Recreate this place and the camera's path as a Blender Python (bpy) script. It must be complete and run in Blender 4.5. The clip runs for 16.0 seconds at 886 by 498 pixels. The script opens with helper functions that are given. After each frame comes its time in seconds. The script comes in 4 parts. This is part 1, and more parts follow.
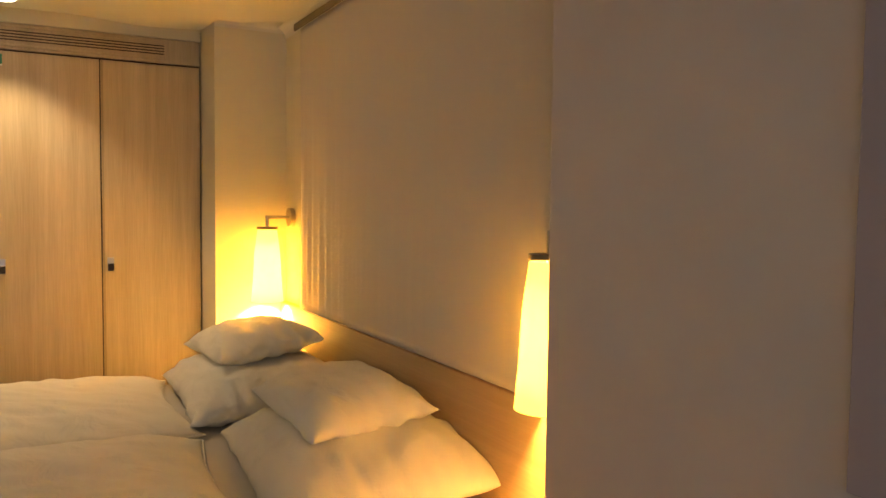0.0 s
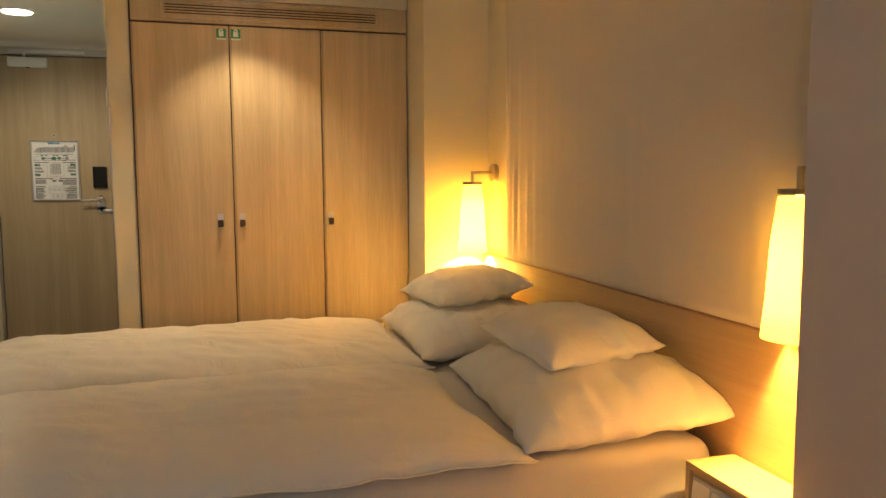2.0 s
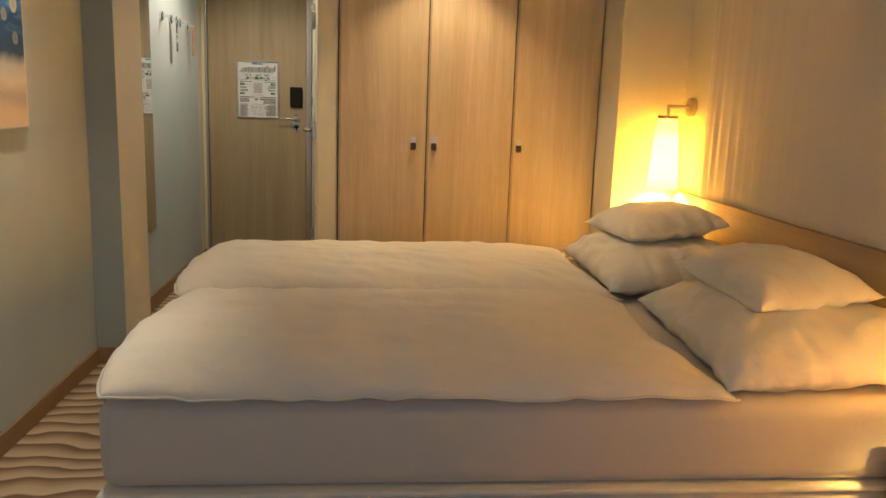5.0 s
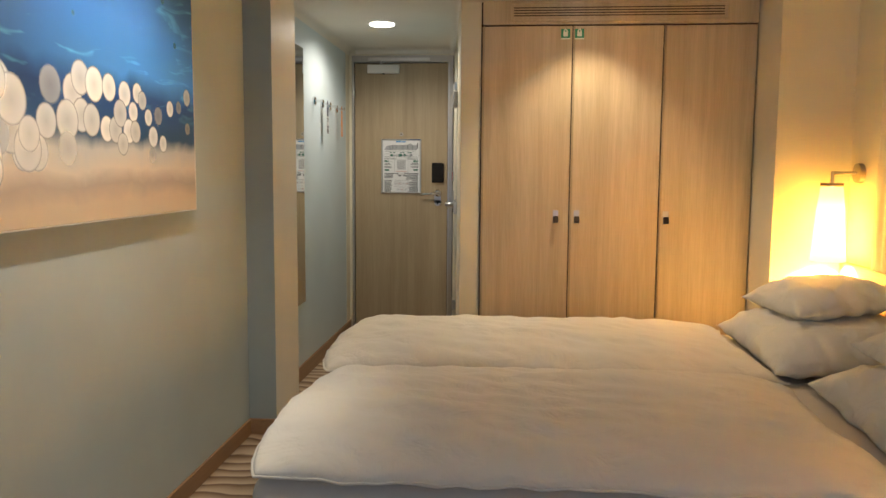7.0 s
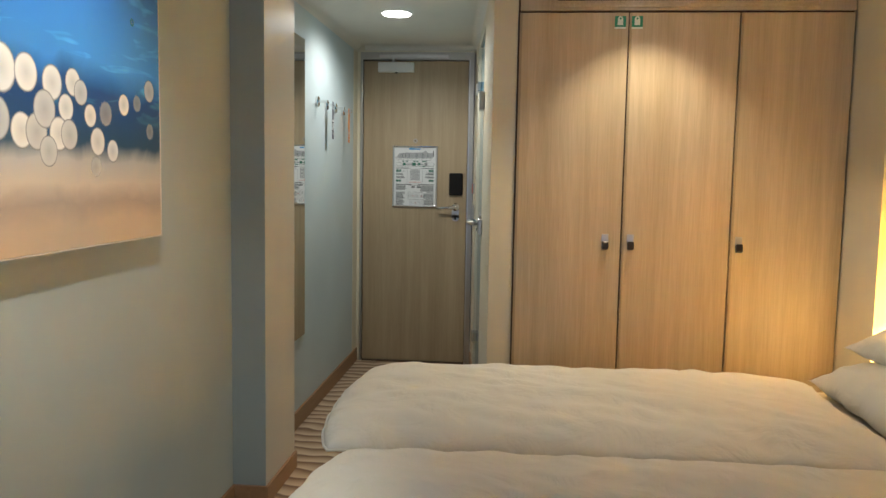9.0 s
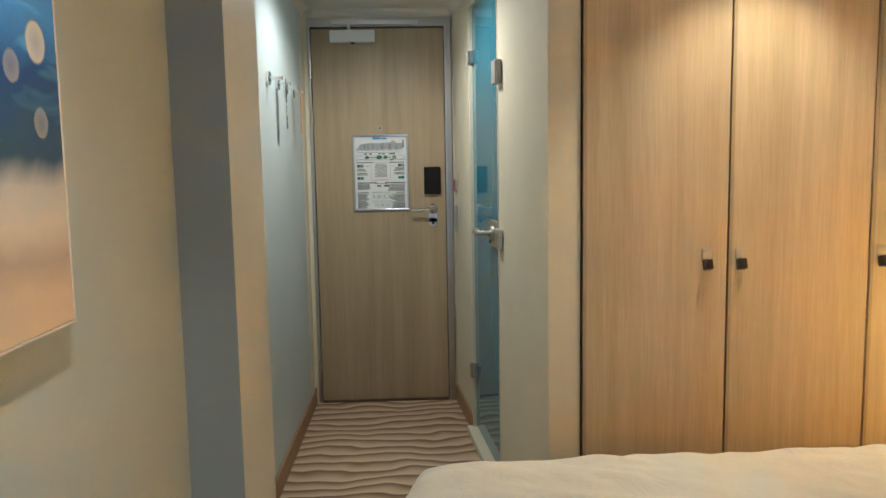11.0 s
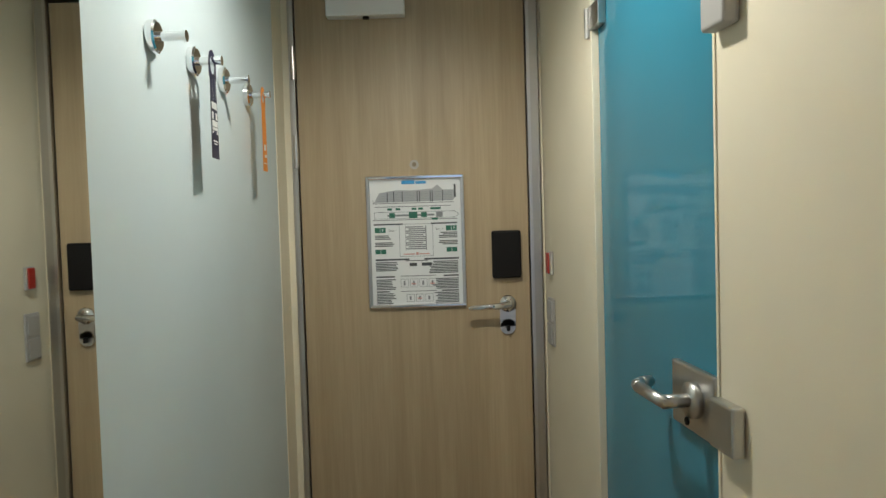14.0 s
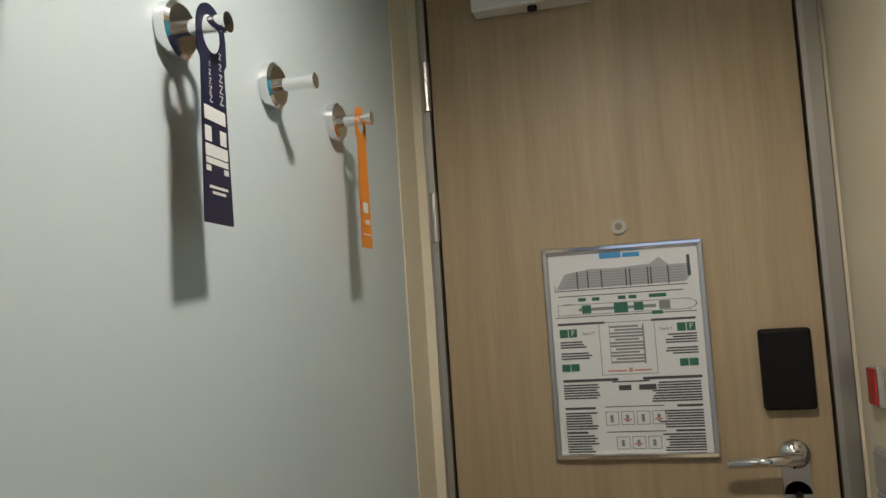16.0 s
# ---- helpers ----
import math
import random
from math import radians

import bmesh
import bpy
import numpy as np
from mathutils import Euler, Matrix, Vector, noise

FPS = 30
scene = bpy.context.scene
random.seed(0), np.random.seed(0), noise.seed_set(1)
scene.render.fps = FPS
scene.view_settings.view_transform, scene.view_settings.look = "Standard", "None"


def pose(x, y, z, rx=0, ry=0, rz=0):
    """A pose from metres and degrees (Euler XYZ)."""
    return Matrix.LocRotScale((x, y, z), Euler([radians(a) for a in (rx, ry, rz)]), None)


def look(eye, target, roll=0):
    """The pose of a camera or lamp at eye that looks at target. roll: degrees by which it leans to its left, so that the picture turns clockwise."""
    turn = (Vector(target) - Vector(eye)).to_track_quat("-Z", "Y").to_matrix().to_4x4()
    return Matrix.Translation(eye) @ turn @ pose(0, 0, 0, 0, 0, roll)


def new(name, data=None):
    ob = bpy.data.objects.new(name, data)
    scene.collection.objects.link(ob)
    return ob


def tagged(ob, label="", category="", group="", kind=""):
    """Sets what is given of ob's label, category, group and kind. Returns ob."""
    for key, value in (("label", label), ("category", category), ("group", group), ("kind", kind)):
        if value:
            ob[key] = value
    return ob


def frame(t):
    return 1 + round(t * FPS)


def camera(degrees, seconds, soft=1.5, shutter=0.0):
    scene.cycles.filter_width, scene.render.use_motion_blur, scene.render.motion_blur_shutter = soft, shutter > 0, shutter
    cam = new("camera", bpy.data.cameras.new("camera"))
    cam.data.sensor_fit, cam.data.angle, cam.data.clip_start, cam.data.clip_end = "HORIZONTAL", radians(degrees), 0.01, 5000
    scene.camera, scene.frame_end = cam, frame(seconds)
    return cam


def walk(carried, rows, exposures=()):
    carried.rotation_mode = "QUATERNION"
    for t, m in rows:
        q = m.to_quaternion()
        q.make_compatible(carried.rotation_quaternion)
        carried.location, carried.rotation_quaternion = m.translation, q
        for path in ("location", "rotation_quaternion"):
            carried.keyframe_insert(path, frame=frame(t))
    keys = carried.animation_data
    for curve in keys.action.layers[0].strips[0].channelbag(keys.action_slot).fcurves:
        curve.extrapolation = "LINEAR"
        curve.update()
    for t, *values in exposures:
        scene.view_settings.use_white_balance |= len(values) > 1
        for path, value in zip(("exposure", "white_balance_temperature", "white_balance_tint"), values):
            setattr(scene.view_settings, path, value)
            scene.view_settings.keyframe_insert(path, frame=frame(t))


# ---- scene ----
cam = camera(59.9, 16.0)
PATH = [
    (0, (0.684, 1.253, 1.297), (1.628, 3.013, 1.186), 0.6),
    (0.5, (0.602, 1.226, 1.288), (1.469, 3.023, 1.159), 0.4),
    (1, (0.482, 1.197, 1.292), (1.275, 3.026, 1.138), 0.4),
    (1.5, (0.435, 1.19, 1.278), (1.128, 3.058, 1.104), 0.2),
    (2, (0.411, 1.196, 1.233), (0.992, 3.1, 1.04), -0.3),
    (2.5, (0.395, 1.197, 1.225), (0.902, 3.112, 0.944), -0.8),
    (3, (0.389, 1.205, 1.218), (0.837, 3.123, 0.871), -0.5),
    (3.5, (0.362, 1.206, 1.208), (0.751, 3.13, 0.825), 0.1),
    (3.7, (0.344, 1.203, 1.2), (0.71, 3.13, 0.805), 0.3),
    (5.8, (0.248, 1.172, 1.218), (0.271, 3.145, 0.891), 1.1),
    (6, (0.253, 1.173, 1.209), (0.228, 3.149, 0.898), 0.5),
    (6.5, (0.239, 1.184, 1.226), (0.131, 3.164, 0.964), 0.6),
    (7, (0.23, 1.222, 1.234), (0.064, 3.205, 1.034), 0.4),
    (7.5, (0.216, 1.315, 1.246), (0.045, 3.3, 1.076), 0.4),
    (8, (0.178, 1.466, 1.246), (0.011, 3.453, 1.098), 0.6),
    (8.5, (0.139, 1.609, 1.273), (-0.035, 3.595, 1.117), 0.9),
    (9, (0.085, 1.861, 1.267), (-0.093, 3.844, 1.083), 1.0),
    (9.2, (0.05, 1.958, 1.275), (-0.124, 3.94, 1.066), 0.7),
    (11.3, (-0.458, 2.986, 1.314), (-0.364, 4.972, 1.094), -1.2),
    (11.5, (-0.482, 3.1, 1.317), (-0.396, 5.086, 1.098), -1.6),
    (12, (-0.545, 3.449, 1.352), (-0.42, 5.436, 1.162), -0.6),
    (12.5, (-0.557, 3.779, 1.349), (-0.363, 5.764, 1.202), -0.4),
    (13, (-0.485, 4.079, 1.355), (-0.347, 6.071, 1.241), -1.1),
    (13.5, (-0.485, 4.349, 1.337), (-0.418, 6.345, 1.239), -1.2),
    (14, (-0.494, 4.645, 1.348), (-0.496, 6.644, 1.264), -1.7),
    (14.5, (-0.487, 4.923, 1.361), (-0.692, 6.912, 1.313), -2.9),
    (15, (-0.499, 5.135, 1.378), (-0.984, 7.075, 1.376), -2.8),
    (15.5, (-0.555, 5.336, 1.384), (-1.094, 7.261, 1.433), -2.5),
    (16, (-0.571, 5.509, 1.389), (-1.028, 7.452, 1.526), -3.8),
]
EXPOSURES = [(0.0, 0.46, 8500, 15), (3.5, 0.46, 8300, 15), (6.0, 0.6, 7200, 14), (7.5, 0.68, 6500, 12), (9.0, 0.6, 5950, 8), (11.5, 0.76, 6000, 8), (12.5, 0.76, 6200, 8), (14.5, 0.6, 6250, 6), (16.0, 0.32, 6600, 14)]
walk(cam, [(t, look(eye, target, roll)) for t, eye, target, roll in PATH],
     exposures=EXPOSURES)

# ---- plan, in metres ----
X_LEFT, X_HEAD, X_BULK, X_COR = -0.965, 1.74, 1.602, -0.975
Y_BACK, Y_WARD, Y_DOOR, Y_NICHE, Y_BULK = -0.6, 5.085, 7.04, 4.78, 2.515
Z_CEIL, Z_COR = 2.105, 2.14
DOOR_L, DOOR_R, DOOR_H = -0.933, -0.228, 2.04
WARD_X = (0.093, 0.534, 0.970, 1.410)
BATH_A, BATH_B = (-0.0095, Y_WARD), (-0.178, Y_DOOR)

# ---- world and lights ----
world = bpy.data.worlds.new("world")
scene.world = world
world.use_nodes = True
world.node_tree.nodes["Background"].inputs[0].default_value = (0.25, 0.3, 0.45, 1)
world.node_tree.nodes["Background"].inputs[1].default_value = 0.3
WARM = (1.0, 0.62, 0.19)
SPOT_WARM = (1.0, 0.84, 0.60)


def lamp(name, kind, m, colour, watts, **props):
    data = bpy.data.lights.new(name, kind)
    data.color, data.energy = colour, watts
    for key, value in props.items():
        if key == "radius":
            data.shadow_soft_size = value
        elif key == "spot":
            data.spot_size, data.spot_blend = radians(value), 0.6
        elif key == "size":
            data.shape, data.size, data.size_y = "RECTANGLE", value[0], value[1]
    ob = new(name, data)
    ob.matrix_world = m
    return tagged(ob, kind="structure")


# second and third spots are unseen, added to light the painting and bed
SPOTS = [(0.60, 4.80, 26.0, SPOT_WARM, 100), (-0.46, 3.15, 34.0, (1.0, 0.93, 0.81), 118), (0.45, 1.9, 2.0, SPOT_WARM, 150)]
for sx, sy, watts, colour, wide in SPOTS:
    lamp("downlight_or_fill_lamp", "SPOT", pose(sx, sy, Z_CEIL - 0.012, 0, 38 if sx < 0 else 0, 0), colour, watts, radius=0.03, spot=wide)
lamp("downlight_or_fill_lamp", "SPOT", pose(-0.56, 6.03, Z_COR - 0.012), (1.0, 0.93, 0.82), 33.0, radius=0.05, spot=165)
lamp("window_light", "AREA", pose(0.3, Y_BACK + 0.02, 1.15, 90, 0, 0), (0.58, 0.74, 1.0), 6.6, size=(2.2, 1.8))
SCONCES = [(1.62, 4.672, 175.0, 0.95), (1.666, 2.598, 128.0, 1.02)]
for lx, ly, watts, lz in SCONCES:
    lamp("sconce_lamp", "POINT", pose(lx, ly, lz), WARM, watts, radius=0.03)


# ---- materials ----
def material(name):
    m = bpy.data.materials.new(name)
    m.use_nodes = True
    nt = m.node_tree
    return m, nt, nt.nodes["Principled BSDF"]


def node(nt, kind, **values):
    n = nt.nodes.new(kind)
    for key, value in values.items():
        n.inputs[key.replace("_", " ")].default_value = value
    return n


def position(nt, scale=(1, 1, 1), turn=(0, 0, 0)):
    g = nt.nodes.new("ShaderNodeNewGeometry")
    mp = nt.nodes.new("ShaderNodeMapping")
    mp.inputs["Scale"].default_value, mp.inputs["Rotation"].default_value = scale, turn
    nt.links.new(g.outputs["Position"], mp.inputs["Vector"])
    return mp.outputs["Vector"]


def ramp(nt, source, stops):
    r = nt.nodes.new("ShaderNodeValToRGB")
    while len(r.color_ramp.elements) < len(stops):
        r.color_ramp.elements.new(0.5)
    for e, (at, c) in zip(r.color_ramp.elements, stops):
        e.position, e.color = at, (*c, 1)
    nt.links.new(source, r.inputs["Fac"])
    return r.outputs["Color"]


def bump(nt, bsdf, source, strength, distance=0.002):
    b = node(nt, "ShaderNodeBump", Strength=strength, Distance=distance)
    nt.links.new(source, b.inputs["Height"])
    nt.links.new(b.outputs["Normal"], bsdf.inputs["Normal"])


def paint(name, colour, rough=0.6, fine=260.0, amount=0.12, vary=0.05):
    m, nt, b = material(name)
    big = node(nt, "ShaderNodeTexNoise", Scale=2.2, Detail=4.0)
    nt.links.new(position(nt), big.inputs["Vector"])
    lo, hi = [tuple(c * k for c in colour) for k in (1 - vary, 1 + vary)]
    nt.links.new(ramp(nt, big.outputs["Fac"], [(0.3, lo), (0.7, hi)]), b.inputs["Base Color"])
    b.inputs["Roughness"].default_value = rough
    small = node(nt, "ShaderNodeTexNoise", Scale=fine, Detail=3.0)
    nt.links.new(position(nt), small.inputs["Vector"])
    bump(nt, b, small.outputs["Fac"], amount, 0.001)
    return m


def wood(name, dark, light, rough=0.45, along="z", per_object=False):
    m, nt, b = material(name)
    squeeze = {"z": (1, 1, 0.038), "y": (1, 0.03, 1), "x": (0.03, 1, 1)}[along]
    vec = position(nt, squeeze)
    wide = node(nt, "ShaderNodeTexNoise", Scale=17.0, Detail=6.0, Roughness=0.62, Distortion=0.5)
    fine = node(nt, "ShaderNodeTexNoise", Scale=190.0, Detail=3.0)
    for n in (wide, fine):
        nt.links.new(vec, n.inputs["Vector"])
    mix = nt.nodes.new("ShaderNodeMath")
    mix.operation = "MULTIPLY_ADD"
    nt.links.new(fine.outputs["Fac"], mix.inputs[0])
    mix.inputs[1].default_value = 0.32
    half = nt.nodes.new("ShaderNodeMath")
    half.operation = "MULTIPLY"
    half.inputs[1].default_value = 0.72
    nt.links.new(wide.outputs["Fac"], half.inputs[0])
    nt.links.new(half.outputs[0], mix.inputs[2])
    nt.links.new(ramp(nt, mix.outputs[0], [(0.34, dark), (0.54, tuple((a + c) / 2 for a, c in zip(dark, light))), (0.72, light)]), b.inputs["Base Color"])
    b.inputs["Roughness"].default_value = rough
    bump(nt, b, fine.outputs["Fac"], 0.15, 0.0008)
    return m


def cloth(name, colour, weave=900.0, folds=0.5, fold_scale=7.0):
    m, nt, b = material(name)
    b.inputs["Base Color"].default_value = (*colour, 1)
    b.inputs["Roughness"].default_value = 0.9
    b.inputs["Sheen Weight"].default_value = 0.15
    w = node(nt, "ShaderNodeTexNoise", Scale=weave, Detail=2.0)
    f = node(nt, "ShaderNodeTexNoise", Scale=fold_scale, Detail=5.0, Roughness=0.55, Distortion=0.8)
    vec = position(nt)
    for n in (w, f):
        nt.links.new(vec, n.inputs["Vector"])
    one = node(nt, "ShaderNodeBump", Strength=folds, Distance=0.02)
    nt.links.new(f.outputs["Fac"], one.inputs["Height"])
    two = node(nt, "ShaderNodeBump", Strength=0.12, Distance=0.0006)
    nt.links.new(w.outputs["Fac"], two.inputs["Height"])
    nt.links.new(one.outputs["Normal"], two.inputs["Normal"])
    nt.links.new(two.outputs["Normal"], b.inputs["Normal"])
    return m


def metal(name, colour, rough):
    m, nt, b = material(name)
    b.inputs["Base Color"].default_value = (*colour, 1)
    b.inputs["Metallic"].default_value = 1.0
    n = node(nt, "ShaderNodeTexNoise", Scale=300.0, Detail=2.0)
    nt.links.new(position(nt, (1, 1, 0.1)), n.inputs["Vector"])
    r = node(nt, "ShaderNodeMapRange")
    r.inputs["To Min"].default_value, r.inputs["To Max"].default_value = rough * 0.8, rough * 1.25
    nt.links.new(n.outputs["Fac"], r.inputs["Value"])
    nt.links.new(r.outputs["Result"], b.inputs["Roughness"])
    return m


def plain(name, colour, rough=0.5):
    m, nt, b = material(name)
    b.inputs["Base Color"].default_value = (*colour, 1)
    b.inputs["Roughness"].default_value = rough
    return m


def glow(name, colour, strength):
    m, nt, b = material(name)
    b.inputs["Base Color"].default_value = (*colour, 1)
    b.inputs["Emission Color"].default_value = (*colour, 1)
    b.inputs["Emission Strength"].default_value = strength
    return m


def carpet_material():
    m, nt, b = material("carpet")
    vec = position(nt)
    bend = node(nt, "ShaderNodeTexNoise", Scale=2.6, Detail=2.0)
    nt.links.new(vec, bend.inputs["Vector"])
    sep = nt.nodes.new("ShaderNodeSeparateXYZ")
    nt.links.new(vec, sep.inputs[0])
    add = nt.nodes.new("ShaderNodeMath")
    add.operation = "MULTIPLY_ADD"
    add.inputs[1].default_value = 0.22
    nt.links.new(bend.outputs["Fac"], add.inputs[0])
    nt.links.new(sep.outputs["Y"], add.inputs[2])
    saw = nt.nodes.new("ShaderNodeMath")
    saw.operation = "MULTIPLY"
    saw.inputs[1].default_value = 11.5
    nt.links.new(add.outputs[0], saw.inputs[0])
    fr = nt.nodes.new("ShaderNodeMath")
    fr.operation = "FRACT"
    nt.links.new(saw.outputs[0], fr.inputs[0])
    colour = ramp(nt, fr.outputs[0], [(0.0, (0.62, 0.48, 0.33)), (0.35, (0.50, 0.37, 0.245)), (0.72, (0.27, 0.17, 0.10)), (0.9, (0.17, 0.10, 0.058)), (0.97, (0.44, 0.33, 0.22)), (1.0, (0.62, 0.48, 0.33))])
    nt.links.new(colour, b.inputs["Base Color"])
    b.inputs["Roughness"].default_value = 0.95
    pile = node(nt, "ShaderNodeTexNoise", Scale=420.0, Detail=2.0)
    nt.links.new(vec, pile.inputs["Vector"])
    bump(nt, b, pile.outputs["Fac"], 0.6, 0.003)
    return m


def canvas_material():
    """Blurred night lights by the sea: deep blue sky over sand, with soft streaks."""
    m, nt, b = material("printed_canvas")
    vec = position(nt)
    sep = nt.nodes.new("ShaderNodeSeparateXYZ")
    nt.links.new(vec, sep.inputs[0])
    n = node(nt, "ShaderNodeTexNoise", Scale=5.0, Detail=4.0, Distortion=0.6)
    nt.links.new(vec, n.inputs["Vector"])
    wob = nt.nodes.new("ShaderNodeMath")
    wob.operation = "MULTIPLY_ADD"
    wob.inputs[1].default_value = 0.09
    nt.links.new(n.outputs["Fac"], wob.inputs[0])
    nt.links.new(sep.outputs["Z"], wob.inputs[2])
    rng = node(nt, "ShaderNodeMapRange")
    rng.inputs["From Min"].default_value, rng.inputs["From Max"].default_value = 1.08, 1.98
    nt.links.new(wob.outputs[0], rng.inputs["Value"])
    base = ramp(nt, rng.outputs["Result"], [
        (0.0, (0.86, 0.66, 0.43)), (0.12, (0.76, 0.58, 0.40)), (0.17, (0.56, 0.44, 0.34)), (0.22, (0.80, 0.68, 0.54)), (0.285, (0.64, 0.60, 0.54)),
        (0.33, (0.03, 0.09, 0.16)), (0.47, (0.02, 0.09, 0.28)), (0.55, (0.08, 0.36, 0.90)), (0.72, (0.07, 0.29, 0.80)), (1.0, (0.02, 0.07, 0.28))])
    streak = node(nt, "ShaderNodeTexNoise", Scale=9.0, Detail=2.0, Distortion=1.5)
    nt.links.new(position(nt, (1, 0.5, 2.0), (radians(40), 0, 0)), streak.inputs["Vector"])
    tint = ramp(nt, streak.outputs["Fac"], [(0.60, (0, 0, 0)), (0.80, (0.10, 0.34, 0.34))])
    up = ramp(nt, rng.outputs["Result"], [(0.35, (0, 0, 0)), (0.5, (1, 1, 1))])
    mul = nt.nodes.new("ShaderNodeMix")
    mul.data_type, mul.blend_type = "RGBA", "MULTIPLY"
    mul.inputs["Factor"].default_value = 1
    nt.links.new(tint, mul.inputs["A"])
    nt.links.new(up, mul.inputs["B"])
    addn = nt.nodes.new("ShaderNodeMix")
    addn.data_type, addn.blend_type = "RGBA", "ADD"
    addn.inputs["Factor"].default_value = 1
    side = node(nt, "ShaderNodeMapRange")
    side.inputs["From Min"].default_value, side.inputs["From Max"].default_value = 2.95, 3.60
    side.inputs["To Min"].default_value, side.inputs["To Max"].default_value = 0.30, 1.0
    nt.links.new(sep.outputs["Y"], side.inputs["Value"])
    sky = nt.nodes.new("ShaderNodeMix")
    sky.data_type, sky.blend_type = "RGBA", "MULTIPLY"
    nt.links.new(up, sky.inputs["Factor"])
    nt.links.new(base, sky.inputs["A"])
    nt.links.new(side.outputs["Result"], sky.inputs["B"])
    nt.links.new(sky.outputs["Result"], addn.inputs["A"])
    nt.links.new(mul.outputs["Result"], addn.inputs["B"])
    nt.links.new(addn.outputs["Result"], b.inputs["Base Color"])
    b.inputs["Roughness"].default_value = 0.7
    weave = node(nt, "ShaderNodeTexNoise", Scale=700.0)
    nt.links.new(vec, weave.inputs["Vector"])
    bump(nt, b, weave.outputs["Fac"], 0.15, 0.0006)
    return m


def veil(name, colour, alpha):
    """A printed out-of-focus light: faint in the middle, stronger at its rim, soft at the edge."""
    m, nt, b = material(name)
    tc = nt.nodes.new("ShaderNodeTexCoord")
    far = nt.nodes.new("ShaderNodeVectorMath")
    far.operation = "LENGTH"
    nt.links.new(tc.outputs["Object"], far.inputs[0])
    soft = ramp(nt, far.outputs["Value"], [(0.0, (alpha * 0.8,) * 3), (0.7, (alpha,) * 3), (0.84, (alpha,) * 3), (1.0, (0, 0, 0))])
    nt.links.new(soft, b.inputs["Alpha"])
    b.inputs["Base Color"].default_value = (*colour, 1)
    b.inputs["Roughness"].default_value = 0.75
    return m


def shade_material():
    m, nt, b = material("lamp_shade")
    out = nt.nodes["Material Output"]
    tr = node(nt, "ShaderNodeBsdfTranslucent", Color=(1.0, 0.86, 0.55, 1))
    b.inputs["Base Color"].default_value = (0.9, 0.8, 0.6, 1)
    b.inputs["Emission Color"].default_value = (1.0, 0.72, 0.16, 1)
    b.inputs["Emission Strength"].default_value = 2.4
    mix = node(nt, "ShaderNodeMixShader", Fac=0.5)
    nt.links.new(b.outputs[0], mix.inputs[1])
    nt.links.new(tr.outputs[0], mix.inputs[2])
    nt.links.new(mix.outputs[0], out.inputs["Surface"])
    return m


OAK = wood("light_oak", (0.45, 0.345, 0.21), (0.655, 0.525, 0.36))
OAK_GREY = wood("door_oak", (0.34, 0.255, 0.15), (0.46, 0.36, 0.225))
OAK_Y = wood("headboard_oak", (0.45, 0.30, 0.165), (0.57, 0.40, 0.235), along="y")
SKIRT = wood("skirting_wood", (0.30, 0.17, 0.085), (0.40, 0.24, 0.125), along="y")
CREAM = paint("cream_paint", (0.73, 0.67, 0.52))
WALLMAIN = paint("pale_grey_wall_paint", (0.555, 0.615, 0.59))
BLUEW = paint("pale_blue_wall_paint", (0.555, 0.64, 0.665), 0.34)
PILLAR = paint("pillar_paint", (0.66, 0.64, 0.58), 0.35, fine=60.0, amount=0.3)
PILLAR_BLUE = paint("pillar_front_grey", (0.37, 0.42, 0.405), 0.5)
CEIL = paint("ceiling_white", (0.76, 0.72, 0.64), 0.5)
BULK = paint("bulkhead_panel", (0.66, 0.58, 0.54), 0.6)
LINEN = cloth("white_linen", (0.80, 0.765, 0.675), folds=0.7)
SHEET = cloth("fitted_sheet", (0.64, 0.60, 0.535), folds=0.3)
DRAPE = cloth("cream_wall_fabric", (0.66, 0.60, 0.52), weave=600.0, folds=0.2, fold_scale=3.0)
CARPET = carpet_material()
CANVAS = canvas_material()
CANVAS_EDGE = plain("canvas_edge", (0.78, 0.72, 0.62), 0.8)
STEEL = metal("brushed_steel", (0.55, 0.54, 0.52), 0.32)
CHROME = metal("chrome", (0.80, 0.80, 0.80), 0.08)
NICKEL = metal("matt_nickel", (0.42, 0.39, 0.34), 0.38)
DARKMETAL = metal("dark_nickel", (0.10, 0.085, 0.07), 0.3)
BRONZE = metal("dark_bronze", (0.25, 0.2, 0.14), 0.4)
FRAME_GREY = metal("grey_steel_door_frame", (0.46, 0.44, 0.40), 0.36)
BLACK = plain("black_plastic", (0.008, 0.007, 0.0065), 0.55)
bpy.data.materials["black_plastic"].node_tree.nodes["Principled BSDF"].inputs["Specular IOR Level"].default_value = 0.2
DARKGAP = plain("dark_joint", (0.085, 0.05, 0.028), 0.8)
GREEN = plain("safety_green", (0.02, 0.27, 0.14), 0.4)
PALE = plain("pale_print", (0.75, 0.82, 0.74), 0.5)
WHITE = plain("white_plastic", (0.72, 0.72, 0.70), 0.4)
GREYP = plain("grey_plastic", (0.40, 0.39, 0.37), 0.45)
PAPER = plain("paper", (0.74, 0.75, 0.74), 0.3)
INK = plain("grey_ink", (0.07, 0.075, 0.08), 0.6)
INK_LIGHT = plain("pale_grey_ink", (0.24, 0.25, 0.26), 0.6)
INK_GREEN = plain("green_ink", (0.03, 0.15, 0.10), 0.6)
INK_BLUE = plain("blue_ink", (0.05, 0.3, 0.6), 0.6)
RED = plain("red_plastic", (0.42, 0.03, 0.02), 0.35)
PINK = plain("pale_red_ink", (0.62, 0.30, 0.26), 0.6)
